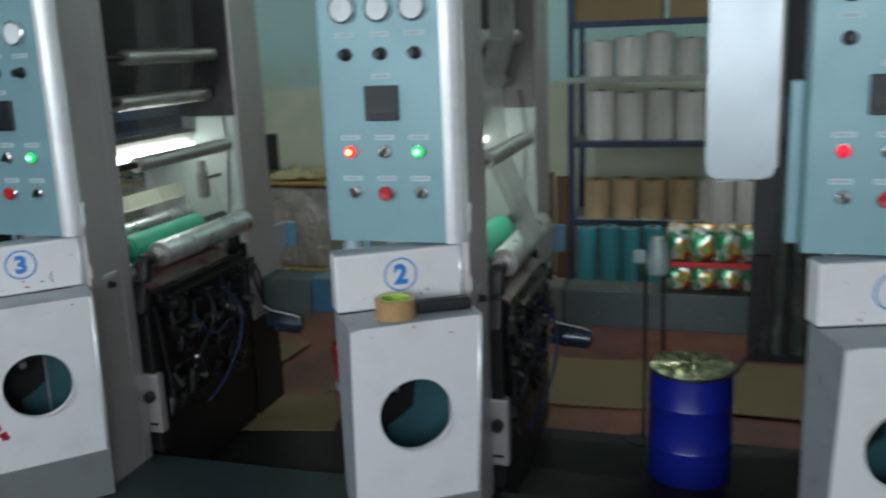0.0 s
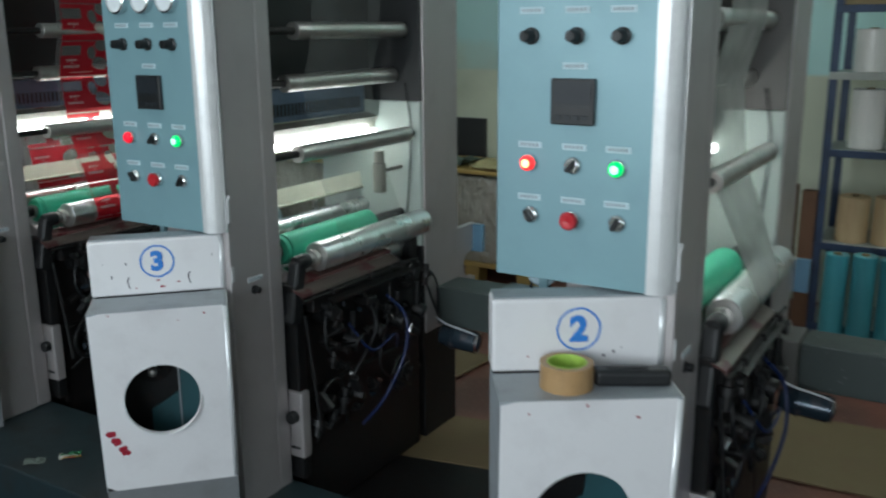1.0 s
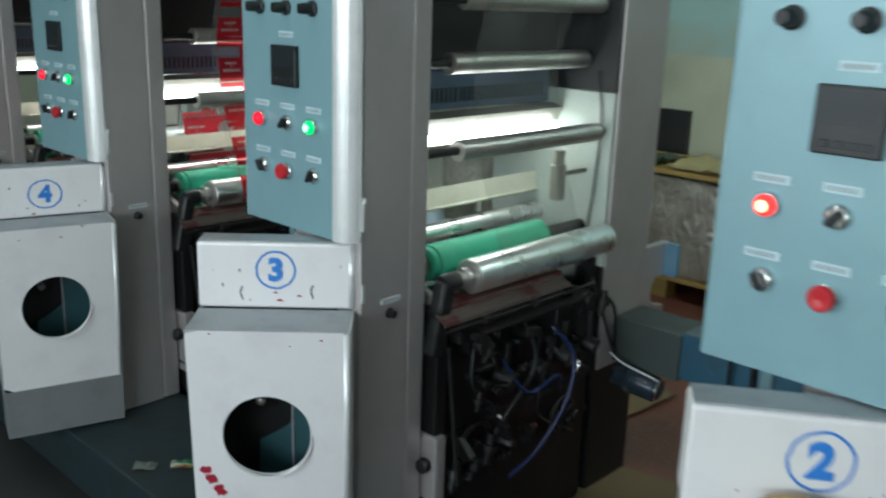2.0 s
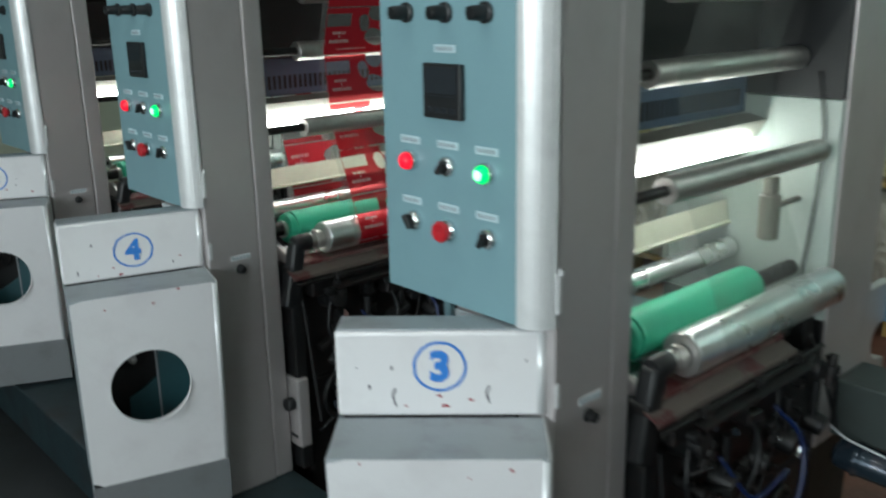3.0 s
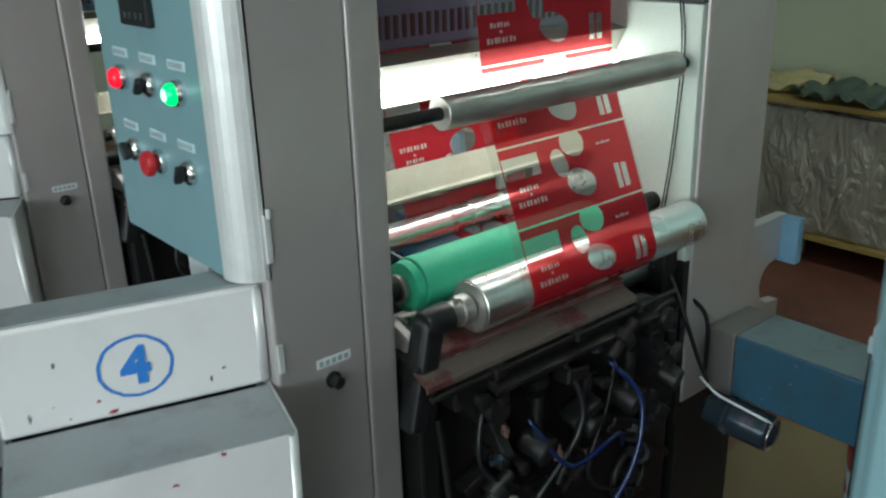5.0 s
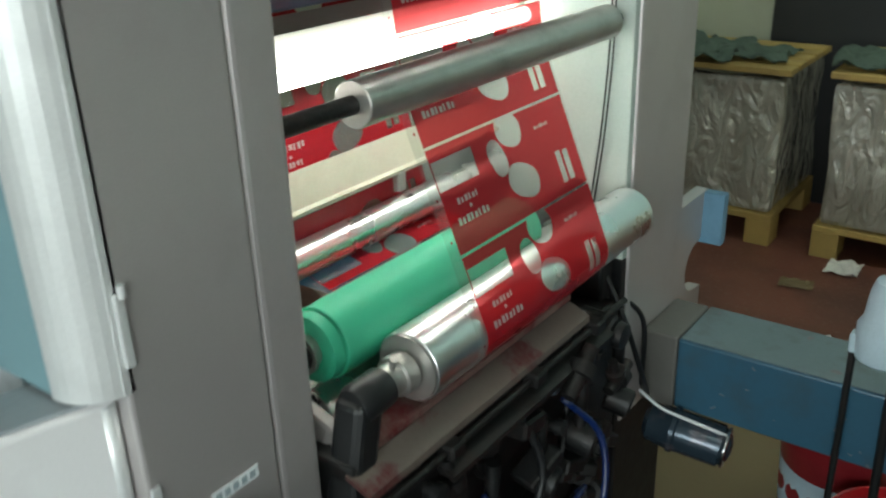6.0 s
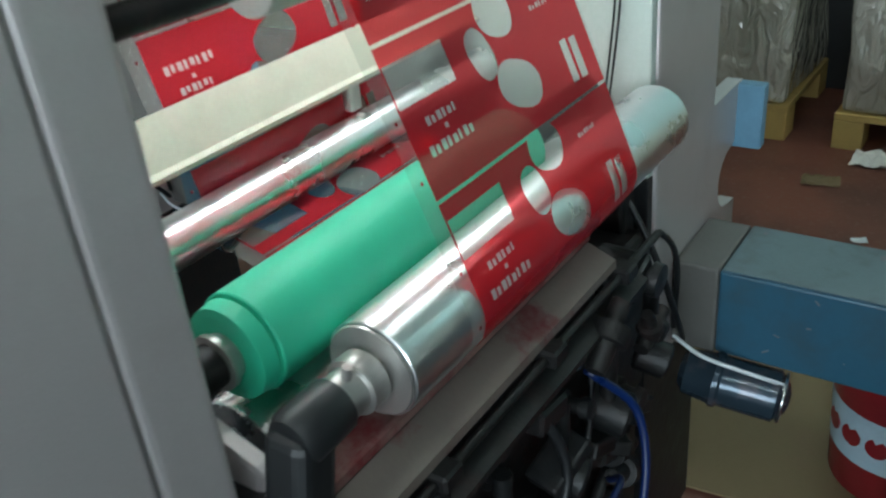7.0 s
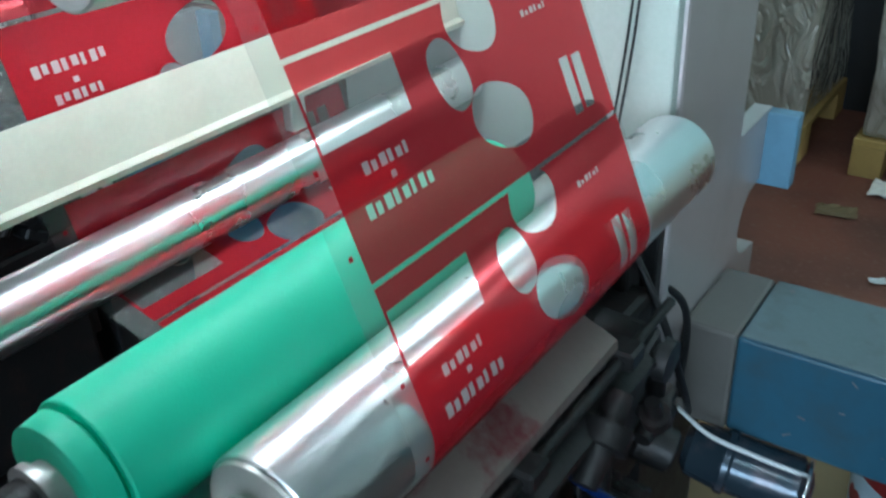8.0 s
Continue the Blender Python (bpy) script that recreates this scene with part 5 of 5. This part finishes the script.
# ---- wrapped pallets ----
def pallet_stack(x0, x1, y0, y1, top):
    t = thing("wrapped_stack", ((x0 + x1) / 2, (y0 + y1) / 2, 0), "pallet load wrapped in crumpled grey plastic film", "pallet", "pallet loads")
    w, d = (x1 - x0) / 2, (y1 - y0) / 2
    for x in (-w + 0.05, 0.0, w - 0.05):
        for y in (-d + 0.06, d - 0.06):
            bm = bmesh.new()
            box(bm, x - 0.05, x + 0.05, y - 0.06, y + 0.06, 0.0, 0.105, 0.003)
            part("pallet_block", bm, WOOD, t)
    bm = bmesh.new()
    box(bm, -w, w, -d, d, 0.1055, 0.130, 0.003)
    part("pallet_deck", bm, WOOD, t)
    bm = bmesh.new()
    box(bm, -w + 0.01, w - 0.01, -d + 0.012, d - 0.01, 0.131, top - 0.055, 0.02)
    bmesh.ops.subdivide_edges(bm, edges=bm.edges[:], cuts=9, use_grid_fill=True)
    for v in bm.verts:
        v.co += Vector((noise.noise(v.co * 6), noise.noise(v.co * 6 + Vector((9, 0, 0))), 0.3 * noise.noise(v.co * 5))) * 0.016
    part("wrapped_load", bm, FOIL, t)
    k = 0
    y = -d
    while y < d - 0.05:
        bm = bmesh.new()
        box(bm, -w - 0.01, w + 0.01, y, y + 0.10, top - 0.036, top - 0.012, 0.003)
        part("top_board", bm, WOOD, t)
        y += 0.115
        k += 1
    return t


pallet_stack(-4.60, -3.44, 5.405, 6.0, 0.725)
pallet_stack(-3.28, -2.44, 5.405, 6.0, 0.735)


def rag(x, y, z, s, material, seed, label):
    bm = bmesh.new()
    bmesh.ops.create_grid(bm, x_segments=22, y_segments=22, size=s)
    for v in bm.verts:
        p = v.co * 9 + Vector((seed, 0, 0))
        v.co.z = 0.012 + 0.05 * s / 0.12 * abs(noise.noise(p)) + 0.02 * abs(noise.noise(p * 2.7)) 
        v.co.x += 0.03 * noise.noise(p * 0.8)
        v.co.y += 0.03 * noise.noise(p * 0.8 + Vector((5, 5, 0)))
    g = bmesh.ops.solidify(bm, geom=bm.faces[:], thickness=0.004)
    for f in bm.faces:
        f.smooth = True
    single("rag", bm, material, label, "cloth", "rags on the stacks", "", (x, y, z))


# dark board put at the wall so the gap between loads reads as shade
bm = bmesh.new()
box(bm, -3.70, -3.10, 6.01, 6.04, 0.0, 0.98, 0.003)
single("gap_shade_board", bm, HOOD, "dark board added behind the pallet loads for the shade in their gap", "board")


rag(-3.86, 5.56, 0.713, 0.19, RAG, 1, "crumpled dark green rag on the pallet boards")
rag(-3.62, 5.60, 0.713, 0.13, RAG, 2, "crumpled dark green rag on the pallet boards")
rag(-3.13, 5.60, 0.723, 0.17, RAG, 3, "crumpled dark green rag on the pallet boards")
rag(-2.68, 5.62, 0.723, 0.20, FOAM, 4, "pale padding folded on the pallet boards")
rag(-4.25, 5.65, 0.713, 0.20, FOAM, 5, "pale padding folded on the pallet boards")

bm = bmesh.new()
rr = random.Random(3)
bmesh.ops.create_grid(bm, x_segments=14, y_segments=8, size=0.06)
for v in bm.verts:
    v.co.z = 0.004 + 0.03 * abs(noise.noise(v.co * 22))
bmesh.ops.solidify(bm, geom=bm.faces[:], thickness=0.002)
single("film_scrap", bm, ROLLWHITE, "crumpled scrap of clear film on the floor", "scrap", "", "", (-3.13, 5.33, 0.002))


def bucket(x, y, material, label, h=0.30, r=0.13):
    t = thing("ink_bucket", (x, y, 0), label, "bucket")
    bm = bmesh.new()
    lathe(bm, (0, 0, 0), (0, 0, h), [(0, r * 0.84), (0.004, r * 0.86), (h - 0.03, r * 0.97), (h - 0.028, r), (h, r), (h, r - 0.006), (h - 0.02, r - 0.008)], 44)
    part("bucket_wall", bm, material, t)
    bm = bmesh.new()
    lathe(bm, (0, 0, 0.09), (0, 0, 0.21), [(0, r * 0.893 + 0.001), (0.12, r * 0.938 + 0.001), (0.12, r * 0.93), (0, r * 0.88)], 44)
    part("label_band", bm, BUCKETLABEL, t, "pale blue printed band")
    bm = bmesh.new()
    for k in range(9):
        a = -2.6 + k * 0.42
        cyl(bm, ((r * 0.91) * math.cos(a), (r * 0.91) * math.sin(a), 0.15), ((r * 0.926) * math.cos(a), (r * 0.926) * math.sin(a), 0.15), 0.022, 16)
    part("band_print", bm, material, t)
    bm = bmesh.new()
    cyl(bm, (0, 0, h - 0.04), (0, 0, h - 0.03), r - 0.012, 40)
    part("ink_surface", bm, material, t)


bucket(-2.785, 3.82, BUCKET, "dark red ink bucket with a pale printed band", 0.30, 0.14)
bucket(-2.63, 3.56, BUCKETRED, "bright red ink bucket under the beam", 0.27, 0.13)
bucket(-1.49, 3.57, BUCKETRED, "bright red ink bucket under the beam", 0.29, 0.14)
rag(-1.44, 3.56, 0.262, 0.05, PAPER, 11, "pale rag lying in the red bucket")


# small litter on the aisle floor
def wrapper(x, y, turn, material, label, s=0.05, z=0.002):
    bm = bmesh.new()
    bmesh.ops.create_grid(bm, x_segments=8, y_segments=6, size=s)
    for v in bm.verts:
        v.co.y *= 0.6
        v.co.z = 0.003 + 0.012 * abs(noise.noise(v.co * 30 + Vector((x, y, 0))))
    bmesh.ops.solidify(bm, geom=bm.faces[:], thickness=0.001)
    ob = single("wrapper", bm, material, label, "litter", "litter", "", (x, y, z))
    ob.rotation_euler = (0, 0, turn)


wrapper(-2.652, 2.293, 0.9, CANDY, "small printed foil wrapper on the base rail", 0.035, 0.190)
wrapper(-2.718, 2.205, 0.8, SHEET, "scrap of clear plastic on the base rail", 0.034, 0.190)


def hanging_sheet(x, y, z0, z1, w):
    bm = bmesh.new()
    rows = []
    for k in range(15):
        z = z0 + (z1 - z0) * k / 14
        rows.append([bm.verts.new(((i / 11 - 0.5) * w * (1.0 - 0.35 * k / 14) + 0.02 * noise.noise(Vector((i, z * 9, 0))), 0.03 * math.sin(i * 1.3) + 0.02 * noise.noise(Vector((i * 0.7, z * 7, 3))), z)) for i in range(12)])
    for a, b in zip(rows, rows[1:]):
        for i in range(11):
            bm.faces.new((a[i], a[i + 1], b[i + 1], b[i])).smooth = True
    bmesh.ops.solidify(bm, geom=bm.faces[:], thickness=0.002)
    single("hanging_sheet", bm, SHEET, "dusty grey-green plastic sheet draped beside the unit", "sheet", "", "", (x, y, 0))


hanging_sheet(0.27, 3.30, 0.45, 1.02, 0.16)
rag(0.10, 2.86, 0.006, 0.10, FOIL, 8, "crumpled shiny film scrap on the floor under the rolls")
wrapper(-3.045, 4.75, 0.5, PAPER, "scrap of white paper on the red floor", 0.022)
wrapper(-3.24, 5.11, 0.2, BOXTAN, "torn strip of pale cardboard on the red floor", 0.06)
